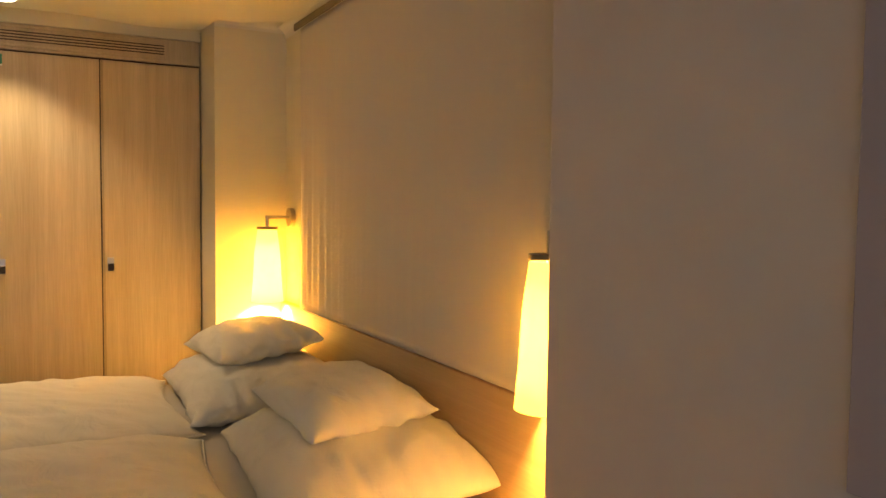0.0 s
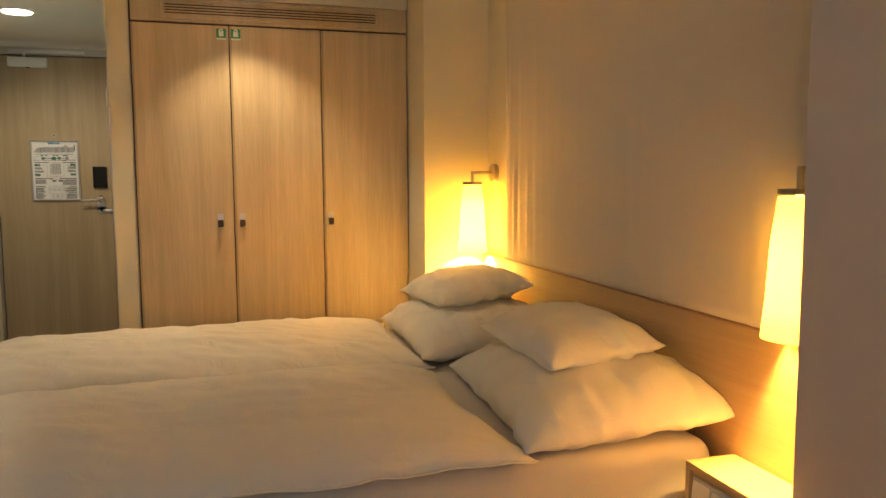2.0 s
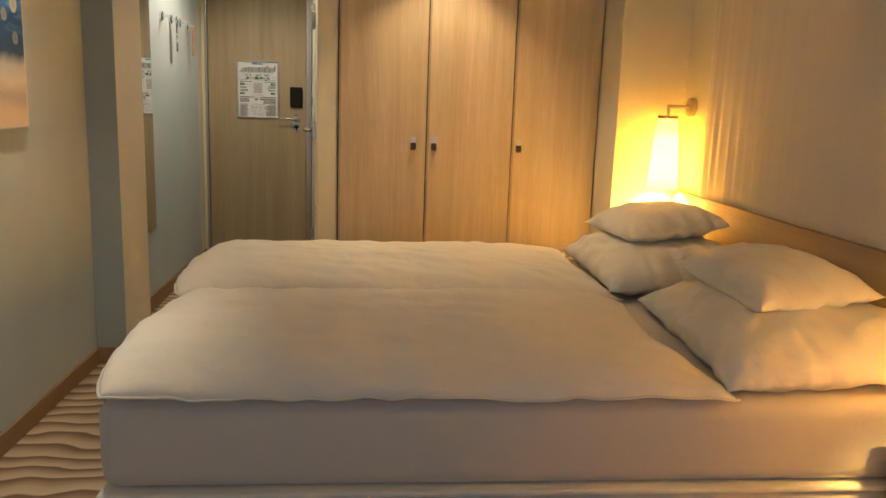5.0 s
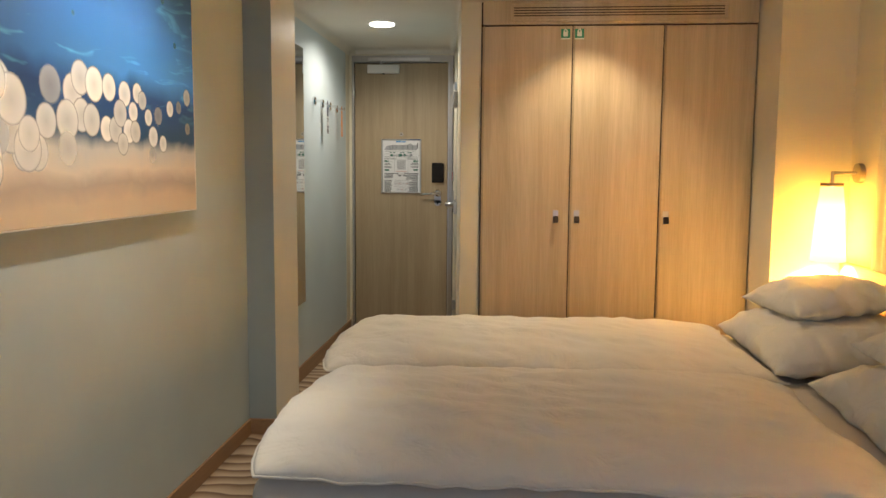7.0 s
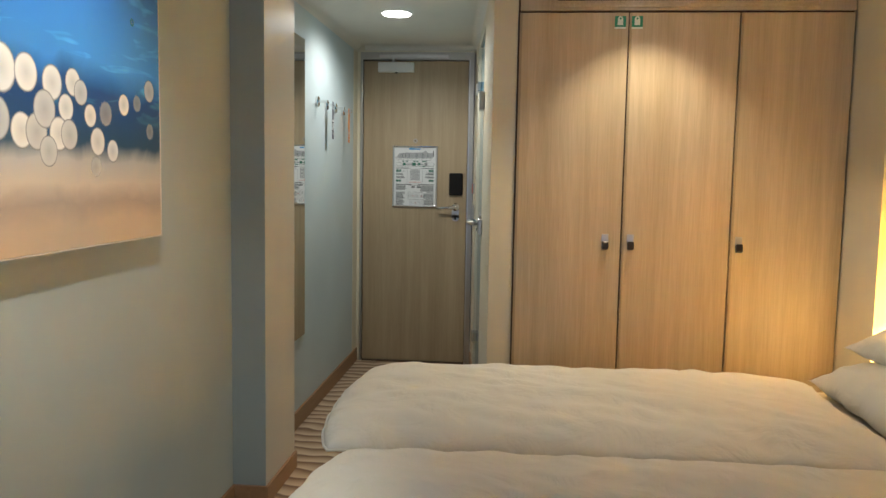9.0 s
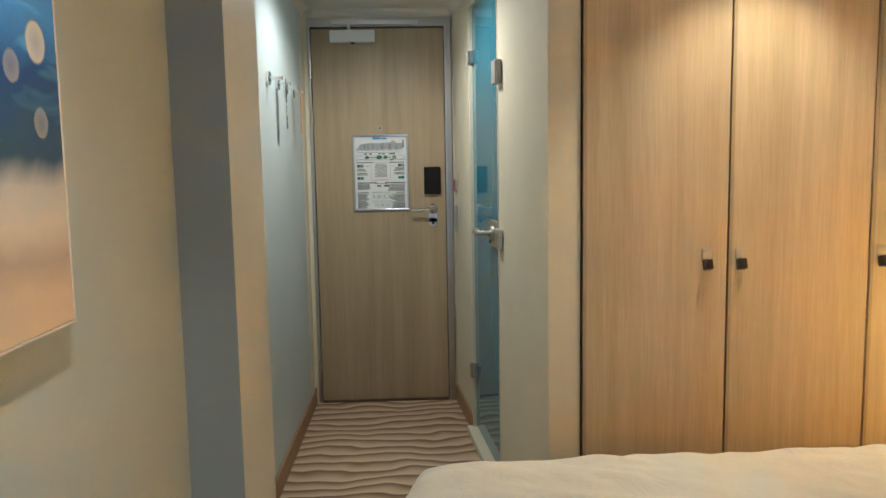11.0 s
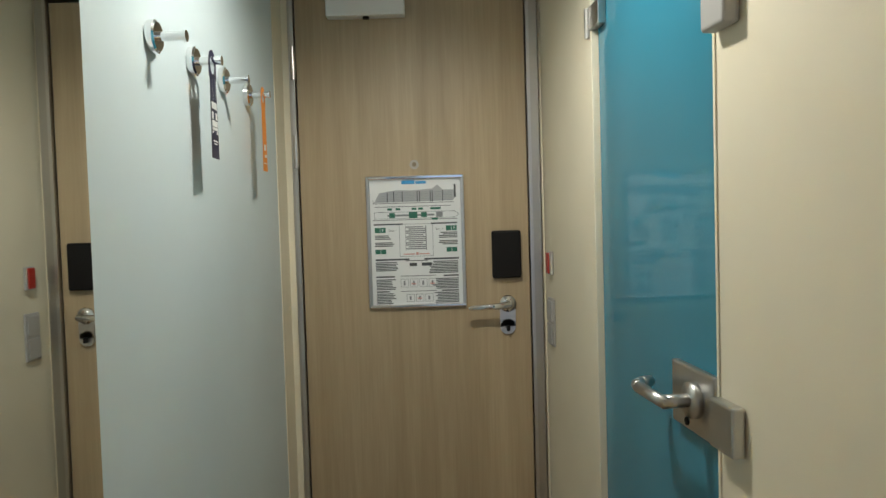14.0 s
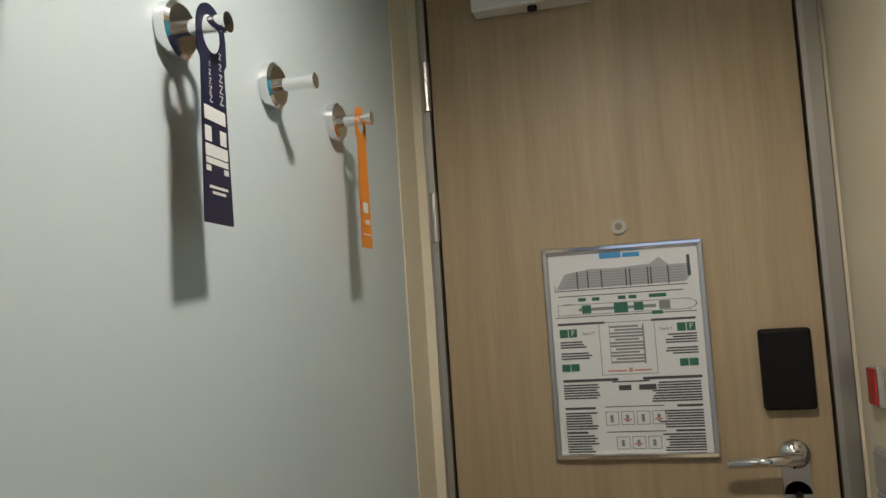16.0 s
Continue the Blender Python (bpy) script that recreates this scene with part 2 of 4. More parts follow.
NAVY = plain("navy_card", (0.012, 0.014, 0.045), 0.45)
ORANGE = plain("orange_card", (0.80, 0.26, 0.02), 0.5)
LIGHT_DISC = glow("lamp_disc", (1.0, 0.93, 0.84), 9.0)
SHADE = shade_material()
MIRROR = metal("mirror_silver", (0.86, 0.88, 0.87), 0.015)
BATHGLASS, _nt, _b = material("blue_glass")
_b.inputs["Base Color"].default_value = (0.022, 0.175, 0.24, 1)
_b.inputs["Roughness"].default_value = 0.06
_b.inputs["IOR"].default_value = 1.5
_n = node(_nt, "ShaderNodeTexNoise", Scale=1.4, Detail=2.0)
_nt.links.new(position(_nt), _n.inputs["Vector"])
_nt.links.new(ramp(_nt, _n.outputs["Fac"], [(0.3, (0.035, 0.20, 0.29)), (0.7, (0.045, 0.24, 0.345))]), _b.inputs["Base Color"])


# ---- mesh helpers ----
def link_mesh(name, bm, mat, parent=None, label="", smooth=False):
    bmesh.ops.recalc_face_normals(bm, faces=bm.faces[:])
    me = bpy.data.meshes.new(name)
    bm.to_mesh(me)
    bm.free()
    me.materials.append(mat)
    if smooth:
        for p in me.polygons:
            p.use_smooth = True
    ob = new(name, me)
    if parent is not None:
        ob.parent = parent
    if label:
        ob["label"] = label
    return ob


def part(name, bm, mat, parent, label="", smooth=False):
    return link_mesh(name, bm, mat, parent, label, smooth)


def thing(name, label, category, group=""):
    return tagged(new(name), label, category, group)


def structure(name, bm, mat, label="", category=""):
    return tagged(link_mesh(name, bm, mat), label, category, kind="structure")


def add_box(bm, x0, x1, y0, y1, z0, z1, m=None, bevel=0.0, segments=2):
    b = bmesh.new()
    bmesh.ops.create_cube(b, size=1)
    for v in b.verts:
        v.co = Vector(((x0 + x1) / 2 + v.co.x * (x1 - x0), (y0 + y1) / 2 + v.co.y * (y1 - y0), (z0 + z1) / 2 + v.co.z * (z1 - z0)))
    if bevel:
        bmesh.ops.bevel(b, geom=b.edges[:], offset=bevel, segments=segments, affect="EDGES", profile=0.5)
    if m is not None:
        b.transform(m)
    merge(bm, b)
    return bm


def merge(bm, other):
    me = bpy.data.meshes.new("tmp")
    other.to_mesh(me)
    other.free()
    bm.from_mesh(me)
    bpy.data.meshes.remove(me)


def box(x0, x1, y0, y1, z0, z1, m=None, bevel=0.0, segments=2):
    return add_box(bmesh.new(), x0, x1, y0, y1, z0, z1, m, bevel, segments)


def add_rod(bm, a, b, r0, r1=None, sides=20, caps=True):
    a, b = Vector(a), Vector(b)
    o = bmesh.new()
    bmesh.ops.create_cone(o, cap_ends=caps, segments=sides, radius1=r0, radius2=r0 if r1 is None else r1, depth=(b - a).length)
    o.transform(Matrix.Translation((a + b) / 2) @ (b - a).to_track_quat("Z", "Y").to_matrix().to_4x4())
    merge(bm, o)
    return bm


def rod(a, b, r0, r1=None, sides=20, caps=True):
    return add_rod(bmesh.new(), a, b, r0, r1, sides, caps)


def text_part(body, size, m, mat, parent, name="lettering"):
    c = bpy.data.curves.new("txt", "FONT")
    c.body, c.size, c.align_x, c.align_y = body, size, "CENTER", "CENTER"
    tmp = bpy.data.objects.new("txt", c)
    me = bpy.data.meshes.new_from_object(tmp)
    bpy.data.objects.remove(tmp)
    me.materials.append(mat)
    ob = new(name, me)
    ob.parent = parent
    ob.matrix_local = m
    return ob


# ---- floor, ceilings ----
structure("floor", box(-1.2, 2.0, Y_BACK - 0.1, Y_DOOR + 0.15, -0.1, 0.0), CARPET, "beige carpet with brown wavy dune stripes", "carpet")
def ceiling_edge(x):
    """The room ceiling ends in a soft wave before the wardrobe."""
    if x > 1.414:
        return min(Y_NICHE - 0.03, 5.0 - 0.9 * (x - 1.25))
    return 4.96 + 0.085 * math.exp(-(((x - 1.16) / 0.24) ** 2)) - 0.02 * math.exp(-(((x - 0.75) / 0.2) ** 2))


xs = [-1.2 + k * 0.025 for k in range(129)]
bm = bmesh.new()
ring = [(-1.2, Y_BACK - 0.1), (2.0, Y_BACK - 0.1)] + [(x, ceiling_edge(x)) for x in reversed(xs)]
low, high = [[bm.verts.new((x, y, z)) for x, y in ring] for z in (Z_CEIL, Z_CEIL + 0.1)]
bm.faces.new(low)
bm.faces.new(high)
for k in range(len(ring)):
    j = (k + 1) % len(ring)
    bm.faces.new((low[k], low[j], high[j], high[k]))
structure("ceiling", bm, CEIL, "smooth cream ceiling ending in a soft wave", "ceiling")
structure("ceiling_cove", box(-1.2, 2.0, 4.6, 5.13, Z_CEIL + 0.024, Z_CEIL + 0.13), CEIL, "raised cream ceiling strip before the wardrobe", "ceiling")
structure("ceiling_corridor", box(-1.2, 0.75, 5.131, Y_DOOR + 0.15, Z_COR, Z_COR + 0.1), CEIL, "white painted ceiling of the narrow entrance", "ceiling")

# ---- walls ----
structure("wall_left", box(X_LEFT - 0.1, X_LEFT, Y_BACK, 4.655, 0, Z_CEIL), WALLMAIN, "pale matt painted cabin wall", "wall")
structure("wall_left_corridor", box(X_COR - 0.1, X_COR, 5.045, 6.90, 0, Z_COR), BLUEW, "pale blue satin wall of the entrance", "wall")
structure("wall_left_end", box(X_COR - 0.1, X_COR + 0.002, 6.902, Y_DOOR, 0, Z_COR), CREAM, "cream wall strip beside the cabin door", "wall")
pil = box(-1.07, -0.835, 4.655, 5.045, 0, Z_CEIL + 0.023)
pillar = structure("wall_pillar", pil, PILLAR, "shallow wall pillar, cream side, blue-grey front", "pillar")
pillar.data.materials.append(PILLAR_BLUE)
# the face towards the room takes the darker, bluer colour
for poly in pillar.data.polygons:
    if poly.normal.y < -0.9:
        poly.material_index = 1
bm = box(-1.07, 2.0, Y_BACK - 0.1, Y_BACK, 0, 0.25)
add_box(bm, -1.07, -0.8, Y_BACK - 0.1, Y_BACK, 0.25, Z_CEIL)
add_box(bm, 1.4, 2.0, Y_BACK - 0.1, Y_BACK, 0.25, Z_CEIL)
add_box(bm, -0.8, 1.4, Y_BACK - 0.1, Y_BACK, 2.05, Z_CEIL)
structure("wall_back", bm, WALLMAIN, "plain painted wall round the balcony window", "wall")
structure("wall_bulkhead", box(X_BULK, 2.0, Y_BACK, Y_BULK, 0, Z_CEIL, bevel=0.004), BULK, "grey-beige wall panel beside the bed recess", "wall")
structure("wall_headboard", box(X_HEAD, X_HEAD + 0.1, Y_BULK, Y_NICHE, 0, Z_CEIL), CREAM, "cream painted wall behind the bed", "wall")
structure("wall_niche", box(1.414, X_HEAD + 0.1, Y_NICHE, 5.75, 0, Z_CEIL + 0.023), CREAM, "cream wall end between wardrobe and bed", "wall")
structure("wall_behind_wardrobe", box(0.0, 1.414, 5.76, 5.86, 0, Z_COR), CREAM)
# cream soffit over the wardrobe, and the soft moulding under the ceiling
structure("trim_soffit", box(-0.0095, 1.413, Y_WARD - 0.006, 5.128, 2.066, Z_CEIL + 0.0235), CREAM)


def moulding(name, a, b, inward, z):
    """A quarter-round strip of 45 mm where wall and ceiling meet."""
    a, b, n = Vector((*a, 0)), Vector((*b, 0)), Vector((*inward, 0)).normalized()
    bm = bmesh.new()
    rings = []
    prof = [(0, 0)] + [(0.045 * (1 - math.cos(k * math.pi / 10)) , -0.045 + 0.045 * math.sin(k * math.pi / 10)) for k in range(6)]
    for p in (a, b):
        rings.append([bm.verts.new(p + n * (0.002 + u) + Vector((0, 0, z + w))) for u, w in prof])
    for k in range(len(prof)):
        j = (k + 1) % len(prof)
        bm.faces.new((rings[0][k], rings[0][j], rings[1][j], rings[1][k]))
    bm.faces.new(rings[0])
    bm.faces.new(rings[1][::-1])
    return structure(name, bm, CEIL, "", "")


moulding("trim_moulding", (X_COR, 5.132), (X_COR, Y_DOOR - 0.01), (1, 0), Z_COR - 0.001)
moulding("trim_moulding", BATH_A, (BATH_B[0], Y_DOOR - 0.01), (-1, -0.09), Z_COR - 0.001)
moulding("trim_moulding", (X_COR + 0.05, Y_DOOR), (BATH_B[0], Y_DOOR), (0, -1), Z_COR - 0.001)
moulding("trim_moulding", (1.414, Y_NICHE), (X_HEAD, Y_NICHE), (0, -1), Z_CEIL + 0.023)
moulding("trim_moulding", (X_HEAD, Y_BULK), (X_HEAD, Y_NICHE), (-1, 0), Z_CEIL - 0.001)

# ---- bathroom wall: runs slightly askew; local u along the wall from the room end, v into the bathroom ----
ang = math.atan2(BATH_B[1] - BATH_A[1], BATH_B[0] - BATH_A[0])
BATH = Matrix.Translation((*BATH_A, 0)) @ Matrix.Rotation(ang, 4, "Z")
LEN = math.hypot(BATH_B[0] - BATH_A[0], BATH_B[1] - BATH_A[1])
G0, G1 = 0.744, 1.395
bm = box(0, G0, -0.098, 0, 0, Z_COR, BATH)
add_box(bm, G1, LEN + 0.01, -0.098, 0, 0, Z_COR, BATH)
add_box(bm, G0, G1, -0.098, 0, 2.03, Z_COR, BATH)
add_box(bm, G0, G1, -0.098, 0, 0, 0.035, BATH)
structure("wall_bathroom", bm, CREAM, "cream satin wall of the bathroom unit", "wall")
structure("wall_bathroom_back", box(0.68, LEN, -0.75, -0.65, 0, Z_COR, BATH), CREAM)
structure("wall_bathroom_end", box(-0.185, 0.6, Y_DOOR + 0.002, Y_DOOR + 0.1, 0, Z_COR), CREAM)

# ---- skirtings ----
def skirting(a, b, inward, h=0.075, mat=SKIRT):
    a, b = Vector((*a, 0)), Vector((*b, 0))
    d = (b - a)
    m = Matrix.Translation(a) @ Matrix.Rotation(math.atan2(d.y, d.x), 4, "Z")
    n = m.to_3x3().inverted() @ Vector((*inward, 0))
    s = 0.012 if n.y > 0 else -0.012
    return structure("baseboard", box(0, d.length, min(0, s), max(0, s), 0.001, h, m, 0.002, 1), mat)


skirting((X_LEFT, Y_BACK), (X_LEFT, 4.643), (1, 0))
skirting((X_LEFT, 4.655), (-0.823, 4.655), (0, -1))
skirting((-0.835, 4.655), (-0.835, 5.045), (1, 0))
skirting((X_COR, 5.045), (X_COR, Y_DOOR - 0.02), (1, 0), 0.09)
pa, pb = BATH @ Vector((0, 0, 0)), BATH @ Vector((G0, 0, 0))
skirting(pa.xy, pb.xy, (-1, 0), 0.09)
pa, pb = BATH @ Vector((G1, 0, 0)), BATH @ Vector((LEN - 0.02, 0, 0))
skirting(pa.xy, pb.xy, (-1, 0), 0.09)

# ---- entrance door ----
structure("wall_over_door", box(-1.08, -0.12, Y_DOOR - 0.004, Y_DOOR + 0.13, 2.0955, Z_COR + 0.09), CREAM)
frame_bm = box(-0.953, DOOR_L - 0.006, Y_DOOR - 0.014, Y_DOOR + 0.1, 0, 2.095)
add_box(frame_bm, DOOR_R + 0.006, -0.19, Y_DOOR - 0.014, Y_DOOR + 0.1, 0, 2.095)
add_box(frame_bm, DOOR_L - 0.006, DOOR_R + 0.006, Y_DOOR - 0.014, Y_DOOR + 0.1, DOOR_H + 0.006, 2.095)
door = tagged(new("door_1"), "closed light oak cabin door with steel fittings", "door", kind="structure")
casing = box(-1.0, -0.954, Y_DOOR - 0.012, Y_DOOR + 0.1, 0, 2.095)
part("casing", casing, CREAM, door, "cream casing strip")
part("door_frame", frame_bm, FRAME_GREY, door, "dull steel door frame")
bm = box(-1.0, -0.19, Y_DOOR + 0.09, Y_DOOR + 0.12, 0, 2.2)
part("rebate", bm, DARKGAP, door)
strip = bmesh.new()
for x in (DOOR_L - 0.013, DOOR_R + 0.003):
    add_box(strip, x, x + 0.010, Y_DOOR - 0.017, Y_DOOR - 0.002, 0, DOOR_H + 0.008)
part("edge_strip", strip, STEEL, door, "bright steel edge strip")
part("door_leaf", box(DOOR_L, DOOR_R, Y_DOOR, Y_DOOR + 0.045, 0.008, DOOR_H, bevel=0.0015, segments=1), OAK_GREY, door, "greyish oak veneer leaf")
for hz in (1.83, 1.56, 0.28):
    hb = rod((DOOR_L - 0.006, Y_DOOR - 0.022, hz - 0.05), (DOOR_L - 0.006, Y_DOOR - 0.022, hz + 0.05), 0.0085, sides=12)
    add_rod(hb, (DOOR_L - 0.006, Y_DOOR - 0.022, hz - 0.002), (DOOR_L - 0.006, Y_DOOR - 0.022, hz + 0.002), 0.0094, sides=12)
    add_box(hb, DOOR_L - 0.018, DOOR_L - 0.006, Y_DOOR - 0.0175, Y_DOOR - 0.0142, hz - 0.05, hz + 0.05)
    part("hinge", hb, STEEL, door, "steel butt hinge")
part("door_closer", box(-0.83, -0.592, Y_DOOR - 0.05, Y_DOOR - 0.001, 1.962, 2.025, bevel=0.004), WHITE, door, "silver-white door closer body")
part("closer_rail", box(-0.822, -0.36, Y_DOOR - 0.04, Y_DOOR - 0.016, 2.052, 2.078, bevel=0.003), STEEL, door)
part("closer_arm", box(-0.735, -0.72, Y_DOOR - 0.04, Y_DOOR - 0.02, 2.02, 2.055), STEEL, door)
part("closer_valve", rod((-0.71, Y_DOOR - 0.03, 1.955), (-0.71, Y_DOOR - 0.03, 1.965), 0.01), BLACK, door)
ph = rod((-0.578, Y_DOOR - 0.006, 1.512), (-0.578, Y_DOOR + 0.002, 1.512), 0.0145, sides=28)
pho = part("peephole", ph, NICKEL, door)
part("lens", rod((-0.578, Y_DOOR - 0.008, 1.512), (-0.578, Y_DOOR - 0.005, 1.512), 0.007, sides=20), BRONZE, pho)
part("lock_reader", box(-0.345, -0.255, Y_DOOR - 0.022, Y_DOOR - 0.001, 1.152, 1.300, bevel=0.007, segments=3), BLACK, door, "black card lock cover")
hd = rod((-0.300, Y_DOOR - 0.012, 1.072), (-0.300, Y_DOOR - 0.001, 1.072), 0.026, sides=32)
add_rod(hd, (-0.300, Y_DOOR - 0.055, 1.072), (-0.300, Y_DOOR - 0.01, 1.072), 0.011)
add_rod(hd, (-0.295, Y_DOOR - 0.053, 1.072), (-0.418, Y_DOOR - 0.05, 1.064), 0.0105, 0.0085)
add_rod(hd, (-0.418, Y_DOOR - 0.05, 1.064), (-0.424, Y_DOOR - 0.05, 1.0635), 0.0085, 0.004)
part("door_handle", hd, CHROME, door, "chrome lever handle", True)
kp = rod((-0.300, Y_DOOR - 0.008, 1.0), (-0.300, Y_DOOR - 0.001, 1.0), 0.024, sides=28)
add_box(kp, -0.324, -0.276, Y_DOOR - 0.008, Y_DOOR - 0.001, 1.0, 1.055)
part("key_plate", kp, STEEL, door)
part("thumb_turn", box(-0.305, -0.295, Y_DOOR - 0.026, Y_DOOR - 0.008, 0.988, 1.006, bevel=0.002), BLACK, door)
part("door_sill", box(DOOR_L, DOOR_R, Y_DOOR - 0.02, Y_DOOR + 0.05, 0.0, 0.006), DARKGAP, door)

# ---- safety poster on the door ----
poster = thing("safety_poster", "framed white ship safety plan on the cabin door", "poster")
PX0, PX1, PZ0, PZ1, PY = -0.724, -0.433, 1.074, 1.472, Y_DOOR - 0.002
part("sheet", box(PX0, PX1, PY - 0.003, PY, PZ0, PZ1), PAPER, poster)
for a in ((PX0 - 0.006, PX0 + 0.005, PZ0 - 0.006, PZ1 + 0.006), (PX1 - 0.005, PX1 + 0.006, PZ0 - 0.006, PZ1 + 0.006)):
    part("frame_side", box(a[0], a[1], PY - 0.011, PY, a[2], a[3], None, 0.003), STEEL, poster, "narrow silver snap frame")
for z in (PZ0 - 0.006, PZ1 - 0.005):
    part("frame_rail", box(PX0 - 0.005, PX1 + 0.005, PY - 0.0112, PY, z, z + 0.011, None, 0.003), CHROME, poster)
W_, H_ = PX1 - PX0, PZ1 - PZ0


def ink(rects, mat, name, lift=0.0):
    bm = bmesh.new()
    for u0, u1, v0, v1 in rects:
        add_box(bm, PX0 + u0 * W_, PX0 + u1 * W_, PY - 0.0036 - lift, PY - 0.0029, PZ1 - v1 * H_, PZ1 - v0 * H_)
    return tagged(part(name, bm, mat, poster), kind="stuff")


def ink_each(rects, mat, name, lift=0.0):
    for q in rects:
        bm = box(PX0 + q[0] * W_, PX0 + q[1] * W_, PY - 0.0036 - lift, PY - 0.0029, PZ1 - q[3] * H_, PZ1 - q[2] * H_)
        part(name, bm, mat, poster)


rng = random.Random(4)
lines = []
for u0, u1, rows in ((0.06, 0.30, (0.655, 0.72)), (0.62, 0.94, (0.655, 0.75)), (0.06, 0.28, (0.79, 0.87)), (0.66, 0.94, (0.79, 0.87)), (0.06, 0.27, (0.90, 0.975)), (0.66, 0.94, (0.90, 0.975)),
                      (0.06, 0.24, (0.445, 0.48)), (0.74, 0.94, (0.43, 0.47)), (0.06, 0.28, (0.50, 0.535)), (0.72, 0.94, (0.495, 0.53))):
    v = rows[0]
    while v < rows[1]:
        if u0 < 0.5:
            lines.append((u0, u1 - rng.uniform(0, 0.06), v, v + 0.0072))
        else:
            lines.append((u0 + rng.uniform(0, 0.06), u1, v, v + 0.0072))
        v += 0.0125
ink(lines, INK, "text_lines")
ink([(0.05, 0.36, 0.355, 0.366), (0.66, 0.94, 0.355, 0.366), (0.06, 0.42, 0.63, 0.643), (0.58, 0.95, 0.63, 0.643), (0.06, 0.26, 0.765, 0.776), (0.78, 0.94, 0.765, 0.776),
     (0.06, 0.2, 0.882, 0.892), (0.76, 0.94, 0.882, 0.892), (0.04, 0.95, 0.325, 0.329), (0.32, 0.70, 0.765, 0.769), (0.32, 0.70, 0.885, 0.889), (0.42, 0.5, 0.665, 0.69), (0.55, 0.66, 0.665, 0.69), (0.38, 0.62, 0.645, 0.651)], INK, "headings")
# side view of the ship
hull = bmesh.new()
outline = [(0.06, 0.19), (0.12, 0.115), (0.30, 0.095), (0.45, 0.10), (0.68, 0.09), (0.74, 0.06), (0.80, 0.10), (0.93, 0.10), (0.94, 0.15), (0.90, 0.185)]
top = [hull.verts.new((PX0 + u * W_, PY - 0.0034, PZ1 - v * H_)) for u, v in outline]
hull.faces.new(top)
part("ship_side_view", hull, plain("ship_grey", (0.40, 0.41, 0.42), 0.6), poster)
ink([(0.05, 0.91, 0.195, 0.199), (0.07, 0.88, 0.222, 0.226), (0.05, 0.054, 0.17, 0.2)] + [(u, u + 0.008, 0.105, 0.19) for u in (0.2, 0.27, 0.36, 0.52, 0.545, 0.66, 0.68, 0.79)] + [(0.915, 0.935, 0.06, 0.16)], INK, "ship_lines", 0.0004)
ink([(0.06, 0.92, 0.265, 0.268), (0.06, 0.92, 0.315, 0.318), (0.06, 0.064, 0.265, 0.318), (0.2, 0.7, 0.285, 0.300), (0.72, 0.79, 0.27, 0.312), (0.1, 0.16, 0.262, 0.268)], INK_LIGHT, "ship_plan")
ink_each([(0.2, 0.25, 0.235, 0.252), (0.29, 0.34, 0.235, 0.252), (0.46, 0.51, 0.235, 0.252), (0.53, 0.58, 0.235, 0.252), (0.66, 0.77, 0.235, 0.252), (0.22, 0.28, 0.272, 0.312), (0.43, 0.52, 0.268, 0.316), (0.56, 0.62, 0.27, 0.31), (0.67, 0.74, 0.318, 0.333),
     (0.06, 0.115, 0.385, 0.425), (0.12, 0.175, 0.385, 0.425), (0.82, 0.875, 0.38, 0.42), (0.88, 0.935, 0.38, 0.42), (0.06, 0.115, 0.555, 0.59), (0.12, 0.175, 0.555, 0.59), (0.82, 0.875, 0.55, 0.585), (0.88, 0.935, 0.55, 0.585)], INK_GREEN, "green_mark", 0.0005)
ink([(0.32, 0.324, 0.36, 0.615), (0.676, 0.68, 0.36, 0.615), (0.32, 0.68, 0.36, 0.363), (0.32, 0.68, 0.612, 0.615)] + [(0.39 + (0.03 if k % 3 == 1 else 0), 0.575 + (0.035 if k % 4 else 0), 0.380 + k * 0.0155, 0.389 + k * 0.0155) for k in range(12)] + [(0.60, 0.61, 0.375, 0.565), (0.385, 0.389, 0.375, 0.565)], INK_LIGHT, "deck_plan")
ink([(0.36, 0.48, 0.592, 0.6), (0.53, 0.64, 0.592, 0.6), (0.495, 0.52, 0.583, 0.603)], PINK, "red_note")
pict = [(0.32 + k * 0.1, 0.32 + k * 0.1 + 0.085, 0.79, 0.855) for k in range(4)] + [(0.38 + k * 0.1, 0.38 + k * 0.1 + 0.085, 0.91, 0.97) for k in range(3)]
edges = []
for u0, u1, v0, v1 in pict:
    edges += [(u0, u1, v0, v0 + 0.003), (u0, u1, v1 - 0.003, v1), (u0, u0 + 0.004, v0, v1), (u1 - 0.004, u1, v0, v1)]
ink(edges, INK_LIGHT, "pictogram_frames")
ink_each([(u0 + 0.03, u1 - 0.035, v0 + 0.016, v1 - 0.014) for u0, u1, v0, v1 in pict], INK_LIGHT, "pictogram")
ink_each([(u0 + 0.014, u1 - 0.02, v1 - 0.03, v1 - 0.022) for u0, u1, v0, v1 in pict[1::2]], PINK, "pictogram_note", 0.0004)
# deck outlines over the ship's side view, and the round bow of its plan
ink([(0.10 + 0.012 * k, 0.90, 0.178 - 0.013 * k, 0.1805 - 0.013 * k) for k in range(6)], INK_LIGHT, "deck_line", 0.0003)
bow = bmesh.new()
for k in range(10):
    a0, a1 = [math.pi * (q / 10 - 0.5) for q in (k, k + 1)]
    for r0, r1 in ((0.92, 1.0),):
        bow.faces.new([bow.verts.new((PX0 + (0.86 + 0.10 * r * math.cos(a)) * W_, PY - 0.0035, PZ1 - (0.2915 + 0.0265 * r * math.sin(a)) * H_)) for r, a in ((r0, a0), (r1, a0), (r1, a1), (r0, a1))])
part("ship_bow", bow, INK_LIGHT, poster)
